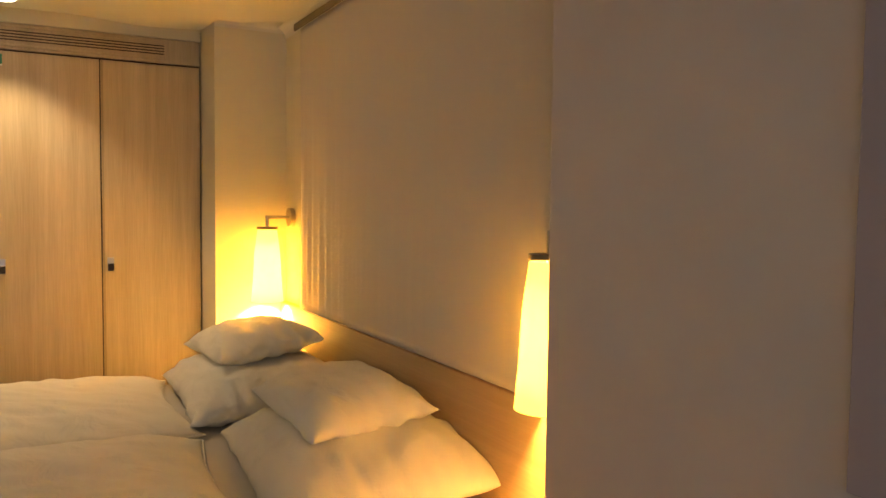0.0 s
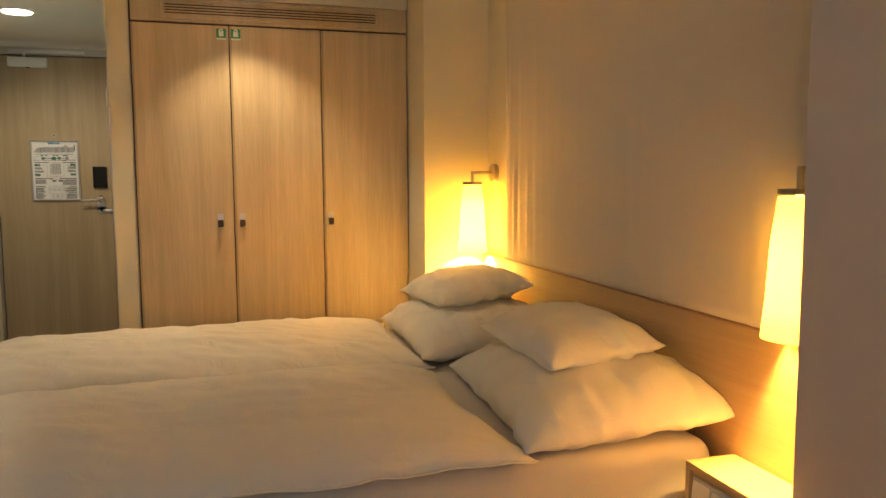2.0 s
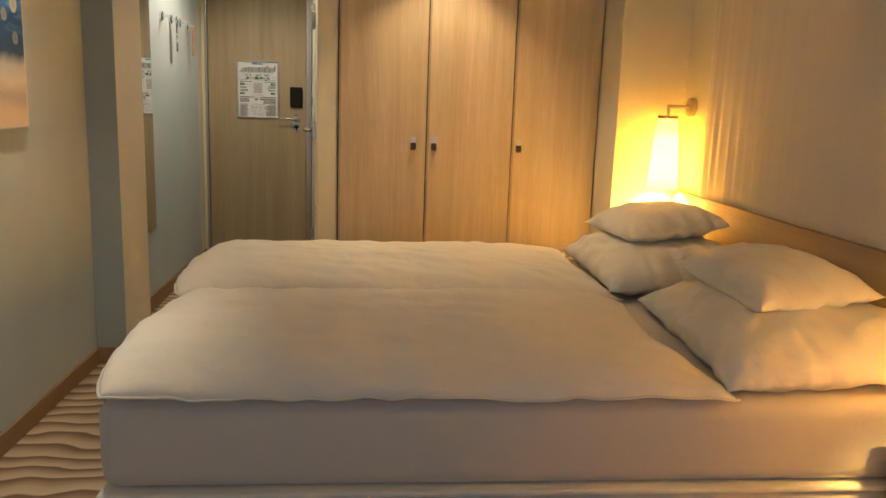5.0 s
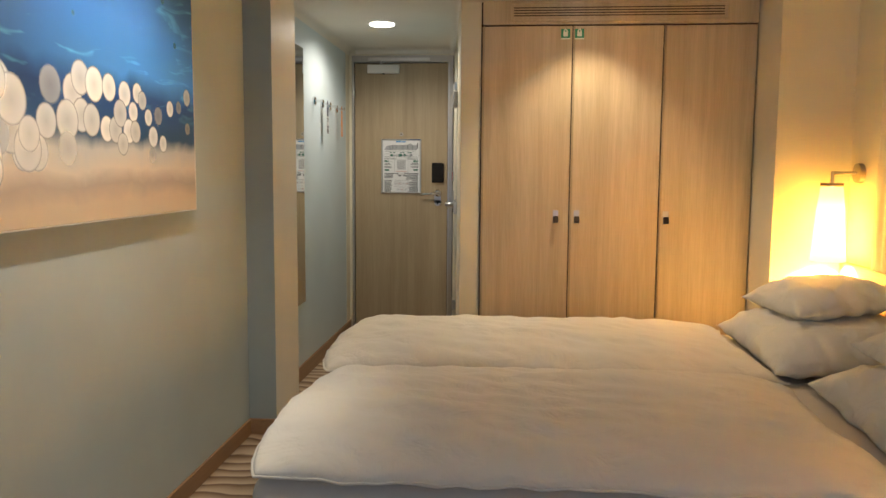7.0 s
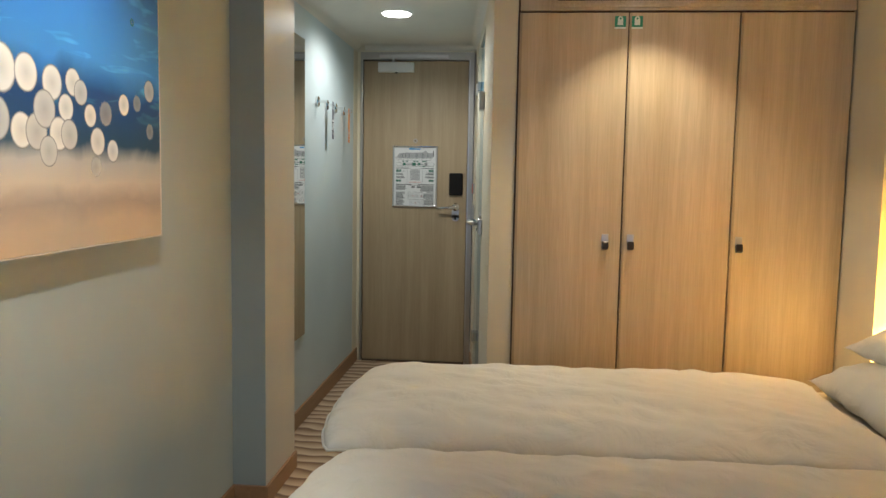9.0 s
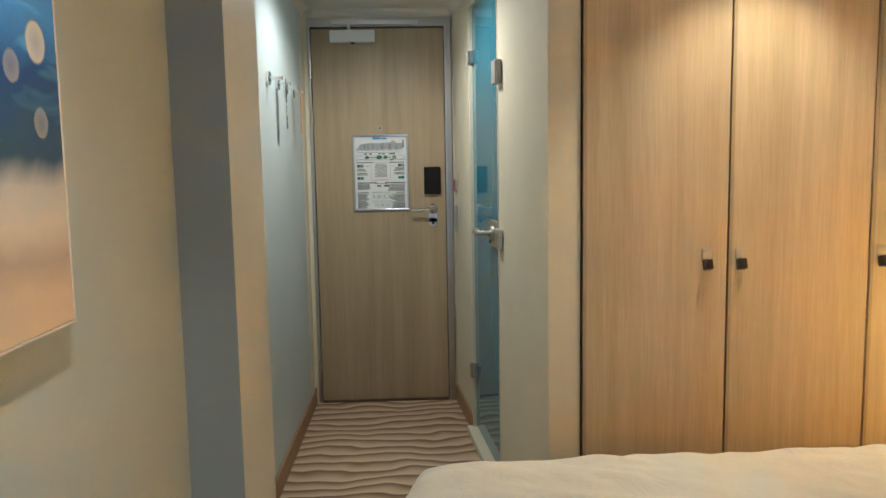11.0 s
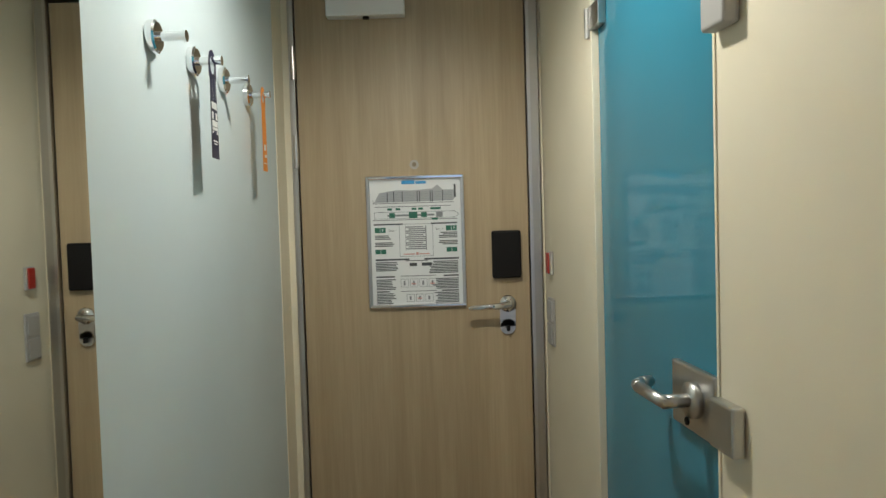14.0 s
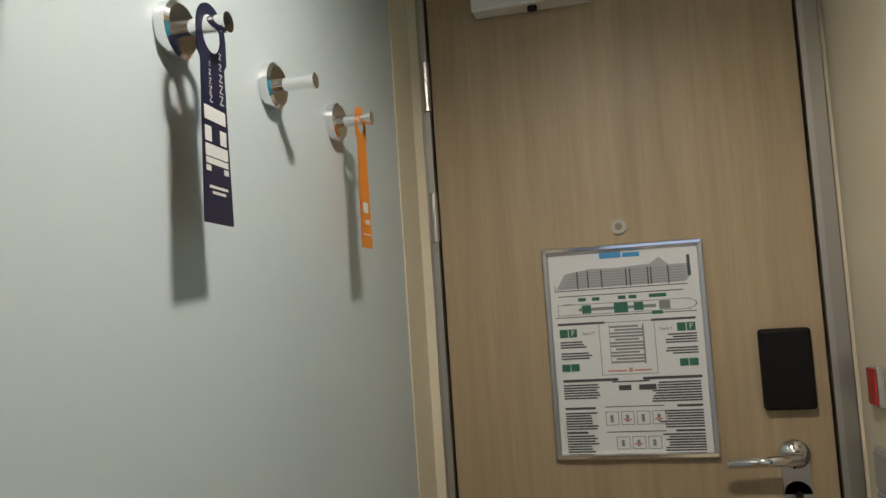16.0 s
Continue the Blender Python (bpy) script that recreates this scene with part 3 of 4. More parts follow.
ink([(0.36, 0.50, 0.022, 0.05)], INK_BLUE, "ship_name_mark")
ink([(0.51, 0.62, 0.028, 0.05)], INK_BLUE, "ship_name_mark")
for u, v in ((0.1475, 0.405), (0.9075, 0.40)):
    text_part("F", 0.015, pose(PX0 + u * W_, PY - 0.0045, PZ1 - v * H_, 90), PAPER, poster)
for u, v in ((0.25, 0.41), (0.75, 0.405)):
    text_part("Deck 7", 0.008, pose(PX0 + u * W_, PY - 0.0042, PZ1 - v * H_, 90), INK, poster)

# ---- wardrobe ----
ward = thing("wardrobe", "built-in light oak wardrobe with three closed doors", "wardrobe")
bm = box(0.088, 1.412, Y_WARD + 0.024, 5.74, 0.0, 2.064)
part("body", bm, DARKGAP, ward, "dark recess behind the doors")
part("plinth", box(0.093, 1.41, Y_WARD + 0.012, Y_WARD + 0.024, 0.001, 0.06), OAK, ward)
head = box(0.097, 1.41, Y_WARD, Y_WARD + 0.022, 1.952, 2.064, bevel=0.001, segments=1)
part("top_panel", head, OAK, ward)
vent = part("vent", box(0.232, 1.262, Y_WARD - 0.004, Y_WARD - 0.0005, 1.967, 2.046, bevel=0.001, segments=1), OAK, ward, "slotted oak air vent")
for q in ((0.232, 1.262, 1.963, 1.973), (0.232, 1.262, 2.044, 2.054), (0.222, 0.232, 1.963, 2.054), (1.262, 1.272, 1.963, 2.054)):
    part("vent_border", box(q[0], q[1], Y_WARD - 0.011, Y_WARD - 0.0005, q[2], q[3], None, 0.0015, 1), OAK, vent)
for k in range(4):
    z = 1.989 + k * 0.0125
    part("slot", box(0.247, 1.247, Y_WARD - 0.0055, Y_WARD - 0.0042, z, z + 0.006), DARKGAP, vent)
for k in range(5):
    z = 1.983 + k * 0.0125
    part("slat", box(0.247, 1.247, Y_WARD - 0.009, Y_WARD - 0.0042, z + 0.0005, z + 0.0058), OAK, vent)
for k in range(3):
    x0, x1 = WARD_X[k] + 0.003, WARD_X[k + 1] - 0.003
    d = part("door", box(x0, x1, Y_WARD, Y_WARD + 0.02, 0.06, 1.943, bevel=0.0015, segments=1), OAK, ward, "oak veneer door leaf")
    hx = (0.468, 0.571, 1.005)[k]
    part("edge_band", box(x0 - 0.001, x0 + 0.009, Y_WARD - 0.0015, Y_WARD - 0.0004, 0.06, 1.943), OAK_GREY, d)
    part("handle_plate", box(hx - 0.014, hx + 0.014, Y_WARD - 0.004, Y_WARD - 0.0005, 1.014, 1.048, bevel=0.001), STEEL, d, "brushed square handle plate")
    hb = box(hx - 0.013, hx + 0.013, -0.024, 0.0, -0.016, 0.016, None, 0.004)
    hb.transform(Matrix.Translation((hx, Y_WARD - 0.004, 0.998)) @ Matrix.Rotation(radians(-18), 4, "X") @ Matrix.Translation((-hx, 0, 0)))
    part("handle", hb, DARKMETAL, d, "dark flip handle")

for sx in (0.474, 0.541):
    sign = thing("lifejacket_sign", "small green and white lifejacket sticker on wardrobe door", "sign", "lifejacket signs")
    part("plate", box(sx + 0.002, sx + 0.046, Y_WARD - 0.0025, Y_WARD - 0.001, 1.886, 1.929), GREEN, sign)
    j = box(sx + 0.013, sx + 0.035, Y_WARD - 0.0035, Y_WARD - 0.002, 1.893, 1.918, None)
    add_rod(j, (sx + 0.024, Y_WARD - 0.0035, 1.919), (sx + 0.024, Y_WARD - 0.002, 1.919), 0.0095, sides=16)
    part("symbol", j, PALE, sign)
    part("collar_hole", rod((sx + 0.024, Y_WARD - 0.004, 1.919), (sx + 0.024, Y_WARD - 0.003, 1.919), 0.004, sides=12), GREEN, sign)
    part("caption_bar", box(sx + 0.002, sx + 0.046, Y_WARD - 0.0025, Y_WARD - 0.001, 1.879, 1.8855), PALE, sign)


# ---- bed ----
def cushion(w, l, thick, seed, pinch=0.065, wrinkle=0.013, nu=56, nv=56, power=3.6):
    """A stuffed pillow, w along x and l along y, pointed at its corners, lying on z = 0."""
    bm = bmesh.new()
    rows = {}
    for side in (1, -1):
        for i in range(nu + 1):
            for j in range(nv + 1):
                u, v = i / nu * 2 - 1, j / nv * 2 - 1
                edge = i in (0, nu) or j in (0, nv)
                if side < 0 and edge:
                    rows[side, i, j] = rows[1, i, j]
                    continue
                x = u * (1 - pinch * (1 - v * v) * abs(u)) * w / 2
                y = v * (1 - pinch * (1 - u * u) * abs(v)) * l / 2
                h = max(0.0, (1 - abs(u) ** power)) ** 0.6 * max(0.0, (1 - abs(v) ** power)) ** 0.6
                p = Vector((x * 9 + seed * 7.3, y * 9, side * 3.1))
                q = Vector((x * 24 + seed, y * 10, side))
                near = max(abs(u), abs(v)) ** 3
                z = side * h * thick / 2 * (1 + 0.16 * noise.noise(p)) + (noise.noise(q) * wrinkle * (0.4 + near)) * min(1, h * 3 + 0.15)
                if side < 0:
                    z *= 0.6
                x += noise.noise(q + Vector((5, 1, 2))) * wrinkle * near
                y += noise.noise(q + Vector((1, 9, 4))) * wrinkle * near
                rows[side, i, j] = bm.verts.new((x, y, z))
    for side in (1, -1):
        for i in range(nu):
            for j in range(nv):
                bm.faces.new((rows[side, i, j], rows[side, i + 1, j], rows[side, i + 1, j + 1], rows[side, i, j + 1]))
    return bm


def pillow(name, label, w, l, thick, m, seed, group):
    ob = link_mesh(name, cushion(w, l, thick, seed), LINEN, None, "", True)
    ob.matrix_world = m
    return tagged(ob, label, "pillow", group)


BX0, BX1, BY0, BY1, BZ = -0.365, 1.70, 2.90, 4.74, 0.518


def duvet(seed, y0, y1, x0, x1, label, puff):
    """A puffed quilt with soft edges, sagging a little over the foot of the bed."""
    bm = bmesh.new()
    nu, nv = 110, 70
    verts = {}
    for side in (1, -1):
        for i in range(nu + 1):
            for j in range(nv + 1):
                u, v = i / nu * 2 - 1, j / nv * 2 - 1
                edge = i in (0, nu) or j in (0, nv)
                if side < 0 and edge:
                    verts[side, i, j] = verts[1, i, j]
                    continue
                x = x0 + (u + 1) / 2 * (x1 - x0)
                y = y0 + (v + 1) / 2 * (y1 - y0)
                x -= 0.05 * (1 - v * v) * max(0, u) ** 3
                hu = 1 - abs(u) ** (6 if u > 0 else 9)
                hv = 1 - abs(v) ** (4.5 if v < 0 else 5.0)
                h = max(0, hu) ** 0.5 * max(0, hv) ** 0.55
                big = noise.noise(Vector((x * 2.3 + seed * 5, y * 3.0, seed)))
                mid = noise.noise(Vector((x * 2.6 + y * 2 + seed, y * 11 + x * 0.8, seed + 3)))
                fine = noise.noise(Vector((x * 12 + y * 6, y * 16 + x * 5, seed + 8)))
                near = max(abs(u) ** 8, abs(v) ** 6)
                if side > 0:
                    z = BZ + 0.014 + h * (puff + 0.016 * big + 0.016 * mid) + 0.008 * fine * min(1, h * 2 + 0.2)
                else:
                    z = BZ + 0.006
                z += 0.012 * near * noise.noise(Vector((x * 14, y * 14, seed)))
                round_ = 0.045 * abs(v) ** 4 * max(0, -u) ** 6 - 0.03 * (1 - abs(v)) * max(0, -u) ** 8
                x += round_
                y += 0.012 * near * noise.noise(Vector((x * 5, seed, 2.0)))
                verts[side, i, j] = bm.verts.new((x, y, z))
    for side in (1, -1):
        for i in range(nu):
            for j in range(nv):
                bm.faces.new((verts[side, i, j], verts[side, i + 1, j], verts[side, i + 1, j + 1], verts[side, i, j + 1]))
    rim = [verts[1, i, 0].co.copy() for i in range(nu + 1)] + [verts[1, nu, j].co.copy() for j in range(1, nv + 1)]
    rim += [verts[1, i, nv].co.copy() for i in range(nu - 1, -1, -1)] + [verts[1, 0, j].co.copy() for j in range(nv - 1, 0, -1)]
    ob = link_mesh("duvet", bm, LINEN, None, "", True)
    hem = bmesh.new()
    rings = []
    for k, p in enumerate(rim):
        d = (rim[(k + 1) % len(rim)] - rim[k - 1]).normalized()
        out = d.cross(Vector((0, 0, 1))).normalized()
        rings.append([hem.verts.new(p + out * (0.004 * math.cos(a)) + Vector((0, 0, 0.0035 * math.sin(a)))) for a in (0, math.tau / 5, 2 * math.tau / 5, 3 * math.tau / 5, 4 * math.tau / 5)])
    for k in range(len(rings)):
        a, b = rings[k], rings[(k + 1) % len(rings)]
        for q in range(5):
            hem.faces.new((a[q], a[(q + 1) % 5], b[(q + 1) % 5], b[q]))
    part("hem", hem, LINEN, ob, "sewn linen edge", True)
    return tagged(ob, label, "duvet", "duvets on the bed")


bed = thing("bed", "wide double bed with white fitted sheet", "bed")
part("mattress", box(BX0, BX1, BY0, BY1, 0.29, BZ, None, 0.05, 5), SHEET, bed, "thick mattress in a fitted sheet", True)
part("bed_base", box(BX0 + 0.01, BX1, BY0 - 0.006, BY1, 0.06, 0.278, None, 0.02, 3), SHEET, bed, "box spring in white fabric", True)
part("piping", box(BX0 + 0.002, BX1, BY0 - 0.012, BY1, 0.276, 0.292, None, 0.006, 3), LINEN, bed, "pale piped seam", True)
for x in (BX0 + 0.12, BX1 - 0.12):
    for y in (BY0 + 0.12, BY1 - 0.12):
        part("leg", rod((x, y, 0), (x, y, 0.065), 0.025), BLACK, bed)
duvet(1, 2.880, 3.79, -0.385, 1.165, "white linen duvet spread over the near half of the bed", 0.080)
duvet(2, 3.83, 4.70, -0.44, 1.18, "white linen duvet spread over the half beside the wardrobe", 0.080)
pillow("pillow", "large white pillow lying flat by the headboard", 0.63, 0.90, 0.24, pose(1.490, 3.310, 0.578, 0, -5, -5), 3, "large pillows")
pillow("pillow", "large white pillow beside the lit wall niche", 0.60, 0.86, 0.23, pose(1.45, 4.26, 0.592, 0, -6, -2), 4, "large pillows")
pillow("pillow", "small white pillow resting on a large pillow", 0.38, 0.56, 0.150, pose(1.475, 3.37, 0.725, 2, -6, 2), 5, "small pillows")
pillow("pillow", "small white pillow resting on the pillow by the niche", 0.41, 0.58, 0.165, pose(1.463, 4.34, 0.742, -2, -8, 4), 6, "small pillows")

headb = thing("headboard", "long light oak headboard panel on the wall", "headboard")
part("panel", box(1.712, X_HEAD - 0.001, Y_BULK + 0.002, Y_NICHE - 0.002, 0.05, 0.842, None, 0.002, 1), OAK_Y, headb)
part("top_edge", box(1.709, X_HEAD - 0.001, Y_BULK + 0.002, Y_NICHE - 0.002, 0.8425, 0.847), SKIRT, headb, "thin dark shadow joint")

# ---- hanging fabric panel over the headboard ----
fab = thing("wall_hanging", "large plain cream fabric panel hanging above headboard", "wall hanging")
FY0, FY1, FZ0, FZ1 = 2.60, 4.47, 0.849, 2.045
bm = bmesh.new()
nu, nv = 150, 40
grid = {}
for side in (0, 1):
    for i in range(nu + 1):
        for j in range(nv + 1):
            y, z = FY0 + i / nu * (FY1 - FY0), FZ0 + j / nv * (FZ1 - FZ0)
            d = 1 - i / nu
            amp = 0.011 * math.exp(-d * 9) + 0.004 * math.exp(-(i / nu) * 14) + 0.0008
            low = 1 - 0.6 * (j / nv)
            fold = amp * low * (1.5 * noise.noise(Vector((y * 26, z * 1.1, 0))) + 1.1 * noise.noise(Vector((y * 11, z * 0.7, 3))) + 0.5 * noise.noise(Vector((y * 55, z * 2.5, 7))))
            grid[side, i, j] = bm.verts.new((1.716 + 0.005 * side - (1 - side) * 0.006 - fold, y, z))
for i in range(nu):
    for j in range(nv):
        for side in (0, 1):
            bm.faces.new((grid[side, i, j], grid[side, i + 1, j], grid[side, i + 1, j + 1], grid[side, i, j + 1]))
for i in range(nu):
    for j in (0, nv):
        bm.faces.new((grid[0, i, j], grid[0, i + 1, j], grid[1, i + 1, j], grid[1, i, j]))
for j in range(nv):
    for i in (0, nu):
        bm.faces.new((grid[0, i, j], grid[0, i, j + 1], grid[1, i, j + 1], grid[1, i, j]))
part("fabric", bm, DRAPE, fab, "", True)
part("top_rail", box(1.685, X_HEAD - 0.046, FY0, FY1 + 0.02, 2.035, 2.065, None, 0.004), BRONZE, fab, "dark bronze curtain rail")
part("rail_bracket", box(1.69, X_HEAD - 0.001, 3.4, 3.43, 2.042, 2.06), BRONZE, fab)
part("side_hem", box(1.701, 1.706, FY0 + 0.0, FY0 + 0.05, FZ0, FZ1, None, 0.001), DRAPE, fab)


# ---- sconces ----
def sconce(x, y, label):
    s = thing("wall_lamp", label, "lamp", "bedside wall lamps")
    part("wall_plate", rod((X_HEAD - 0.022, y, 1.24), (X_HEAD - 0.001, y, 1.24), 0.042, sides=36), NICKEL, s)
    a = rod((X_HEAD - 0.02, y, 1.24), (x - 0.002, y, 1.24), 0.0075, sides=14)
    add_rod(a, (x, y, 1.2475), (x, y, 1.19), 0.0075, sides=14)
    part("arm", a, NICKEL, s, "angled bronze arm")
    part("cap", rod((x, y, 1.186), (x, y, 1.197), 0.046, sides=36), BRONZE, s)
    sh = bmesh.new()
    rings = []
    for r, z in ((0.044, 1.18), (0.057, 1.08), (0.064, 0.95), (0.0725, 0.86), (0.0695, 0.86), (0.061, 0.95), (0.054, 1.08), (0.041, 1.18)):
        rings.append([sh.verts.new((x + r * math.cos(k * math.tau / 40), y + r * math.sin(k * math.tau / 40), z)) for k in range(40)])
    for a_, b_ in zip(rings, rings[1:] + rings[:1]):
        for k in range(40):
            sh.faces.new((a_[k], a_[(k + 1) % 40], b_[(k + 1) % 40], b_[k]))
    part("shade", sh, SHADE, s, "glowing amber glass cone shade", True)
    part("stem", rod((x, y, 1.05), (x, y, 1.19), 0.008, sides=12), WHITE, s)
    return s


sconce(*SCONCES[0][:2], "lit bronze wall lamp in the niche corner")
sconce(*SCONCES[1][:2], "lit bronze wall lamp above the bedside table")

# ---- bedside table ----
ns = thing("bedside_table", "small wall-mounted oak bedside shelf with switch panel", "bedside table")
NX0, NX1, NY0, NY1, NT, NB = 1.563, 1.709, 2.552, 2.845, 0.500, 0.19
part("top", box(NX0, NX1, NY0, NY1, NT - 0.018, NT, None, 0.0015, 1), OAK_Y, ns)
part("side", box(NX0, NX1, NY0, NY0 + 0.016, NB, NT - 0.0185, None, 0.001, 1), OAK, ns)
part("side", box(NX0, NX1, NY1 - 0.016, NY1, NB, NT - 0.0185, None, 0.001, 1), OAK, ns)
part("bottom", box(NX0 + 0.003, NX1, NY0 + 0.0165, NY1 - 0.0165, NB, NB + 0.016), OAK_Y, ns)
part("back", box(NX1 - 0.01, NX1, NY0 + 0.0165, NY1 - 0.0165, NB + 0.0165, NT - 0.0185), OAK, ns)
part("apron", box(NX0 + 0.012, NX0 + 0.02, NY0 + 0.0165, NY1 - 0.0165, NT - 0.115, NT - 0.0185), OAK_Y, ns)
fr = part("switch_panel", box(NX0 + 0.002, NX0 + 0.0115, NY0 + 0.026, NY1 - 0.030, NT - 0.108, NT - 0.032, None, 0.002), WHITE, ns, "cream triple switch frame")
third = (NY1 - 0.030 - NY0 - 0.026) / 3
for k in range(3):
    a = NY0 + 0.026 + k * third
    b = box(-0.005, 0.004, a + 0.004, a + third - 0.004, -0.034, 0.034, None, 0.0015)
    b.transform(Matrix.Translation((NX0 + 0.001, 0, NT - 0.07)) @ Matrix.Rotation(radians((0, -3, 4)[k]), 4, "Y"))
    part("socket" if k == 0 else "rocker", b, WHITE, fr)
kn = rod((NX0 - 0.006, NY0 + 0.026 + third / 2, NT - 0.07), (NX0 - 0.003, NY0 + 0.026 + third / 2, NT - 0.07), 0.023, sides=32)
part("socket_ring", kn, GREYP, fr)
part("socket_hole", rod((NX0 - 0.0075, NY0 + 0.026 + third / 2, NT - 0.07), (NX0 - 0.0055, NY0 + 0.026 + third / 2, NT - 0.07), 0.017, sides=32), BLACK, fr)

# ---- painting on the long wall ----
art = thing("painting", "large canvas print of blurred sea lights over sand", "painting")
AY0, AY1, AZ0, AZ1, AX = 2.62, 3.995, 1.090, 2.03, -0.924
part("canvas", box(AX - 0.012, AX, AY0, AY1, AZ0, AZ1, None, 0.002), CANVAS, art, "blue and sand coloured printed canvas")
sb = bmesh.new()
add_box(sb, X_LEFT + 0.001, AX - 0.0125, AY0 + 0.002, AY1 - 0.002, AZ0 + 0.002, AZ0 + 0.03)
add_box(sb, X_LEFT + 0.001, AX - 0.0125, AY0 + 0.002, AY1 - 0.002, AZ1 - 0.03, AZ1 - 0.002)
add_box(sb, X_LEFT + 0.001, AX - 0.0125, AY0 + 0.002, AY0 + 0.03, AZ0 + 0.03, AZ1 - 0.03)
add_box(sb, X_LEFT + 0.001, AX - 0.0125, AY1 - 0.03, AY1 - 0.002, AZ0 + 0.03, AZ1 - 0.03)
part("stretcher", sb, CANVAS_EDGE, art)
lip = box(AX - 0.012, AX + 0.001, AY0, AY1, AZ0 - 0.004, AZ0 - 0.0005)
add_box(lip, AX - 0.012, AX + 0.001, AY1 + 0.0005, AY1 + 0.003, AZ0 - 0.004, AZ1)
part("canvas_fold", lip, CANVAS_EDGE, art, "pale folded canvas edge")
rng = random.Random(11)
glows = [veil("pale_bokeh", (1.0, 0.95, 0.87), a) for a in (0.97, 0.72, 0.36)]
blue_glow = veil("sea_bokeh", (0.10, 0.42, 0.52), 0.5)


def disc(mat):
    bm = bmesh.new()
    bm.faces.new([bm.verts.new((0, math.cos(q * math.tau / 28), math.sin(q * math.tau / 28))) for q in range(28)])
    me = bpy.data.meshes.new("light_spot")
    bm.to_mesh(me)
    bm.free()
    me.materials.append(mat)
    return me


g = [disc(m) for m in glows]
blue_disc = disc(blue_glow)
# the clear lights near the canvas's far end: along the wall, height, brightness step
LIGHTS = ((3.20, 1.44, 1), (3.24, 1.48, 1), (3.31, 1.47, 0), (3.39, 1.47, 0), (3.24, 1.38, 1), (3.29, 1.37, 1), (3.37, 1.35, 0), (3.42, 1.35, 1), (3.48, 1.46, 0),
          (3.45, 1.40, 1), (3.53, 1.41, 0), (3.56, 1.47, 0), (3.63, 1.40, 0), (3.70, 1.41, 2), (3.79, 1.44, 0), (3.86, 1.45, 2), (3.93, 1.49, 1), (3.66, 1.34, 0),
          (3.73, 1.32, 0), (3.50, 1.35, 0), (3.46, 1.31, 1), (3.93, 1.38, 2), (3.54, 1.35, 1), (3.65, 1.28, 2), (3.59, 1.45, 1))
spots = [(y, z, (0.026 + 0.040 * max(0, 3.75 - y)) * rng.uniform(0.85, 1.15), step) for y, z, step in LIGHTS]
for k in range(22):
    y = rng.uniform(AY0 + 0.08, 3.17)
    r = rng.uniform(0.042, 0.062)
    spots.append((y, 1.34 + rng.uniform(-0.11, 0.12) - 0.05 * (3.17 - y), r, rng.choice((1, 1, 2))))
for k, (y, z, r, step) in enumerate(spots):
    spot = new("light_spot", g[step])
    spot.parent = art
    spot.matrix_local = Matrix.LocRotScale((AX + 0.0006 + k * 0.00005, y, z), None, (1, r, r * 1.06))
for k in range(12):
    y, z, r = AY1 - rng.uniform(0.1, 1.2), rng.uniform(1.62, 1.98), rng.uniform(0.006, 0.016)
    spot = new("light_spot", blue_disc)
    spot.parent = art
    spot.matrix_local = Matrix.LocRotScale((AX + 0.0005, y, z), None, (1, r, r))

# ---- mirror and hooks on the entrance wall ----
mir = thing("wall_mirror", "tall frameless mirror on the pale blue wall", "mirror")
part("backing", box(X_COR + 0.001, X_COR + 0.012, 5.052, 5.668, 0.462, 1.935), OAK, mir)
part("glass", box(X_COR + 0.0125, X_COR + 0.017, 5.050, 5.658, 0.46, 1.937, None, 0.001, 1), MIRROR, mir)

HOOKS = (5.945, 6.150, 6.357, 6.565)
HZ = 1.663
for hy in HOOKS:
    hk = thing("coat_hook", "round chrome coat hook on the pale blue wall", "hook", "row of coat hooks")
    r_ = rod((X_COR + 0.001, hy, HZ), (X_COR + 0.012, hy, HZ), 0.028, sides=36)
    add_rod(r_, (X_COR + 0.012, hy, HZ), (X_COR + 0.015, hy, HZ), 0.028, 0.024, sides=36)
    part("rosette", r_, CHROME, hk)
    p_ = rod((X_COR + 0.014, hy, HZ), (X_COR + 0.060, hy, HZ), 0.0082, sides=24)
    add_rod(p_, (X_COR + 0.057, hy, HZ), (X_COR + 0.062, hy, HZ), 0.0098, sides=24)
    part("peg", p_, CHROME, hk)


def hanger(y, w, z_top, z_bot, x, hole, mat, label, lean):
    """A door hanger card with a round hole round the peg."""
    h = thing("door_hanger", label, "door hanger")
    n = 28
    cz = z_top - w * 0.5
    bm = bmesh.new()
    sides = []
    for dx in (0, 0.0012):
        inner, outer = [], []
        for k in range(n):
            a = k * math.tau / n + math.pi / 2
            c, s = math.cos(a), math.sin(a)
            inner.append(bm.verts.new((dx, c * hole, cz + s * hole)))
            if s >= 0:
                outer.append(bm.verts.new((dx, c * w / 2, cz + s * w / 2)))
            else:
                yy = max(-1, min(1, c / max(abs(c), abs(s)))) * w / 2
                zz = cz + (s / max(abs(c), abs(s))) * w / 2
                outer.append(bm.verts.new((dx, yy, zz)))
        b0, b1 = bm.verts.new((dx, -w / 2, z_bot)), bm.verts.new((dx, w / 2, z_bot))
        for k in range(n):
            j = (k + 1) % n
            bm.faces.new((inner[k], inner[j], outer[j], outer[k]))
        low = [v for v in outer if abs(v.co.z - (cz - w / 2)) < 1e-5]
        low.sort(key=lambda v: v.co.y)
        bm.faces.new(low + [b1, b0])
        sides.append((inner, outer, b0, b1))
    card = part("card", bm, mat, h)
    h.matrix_world = pose(x, y, 0, 0, 0, lean)
    return h


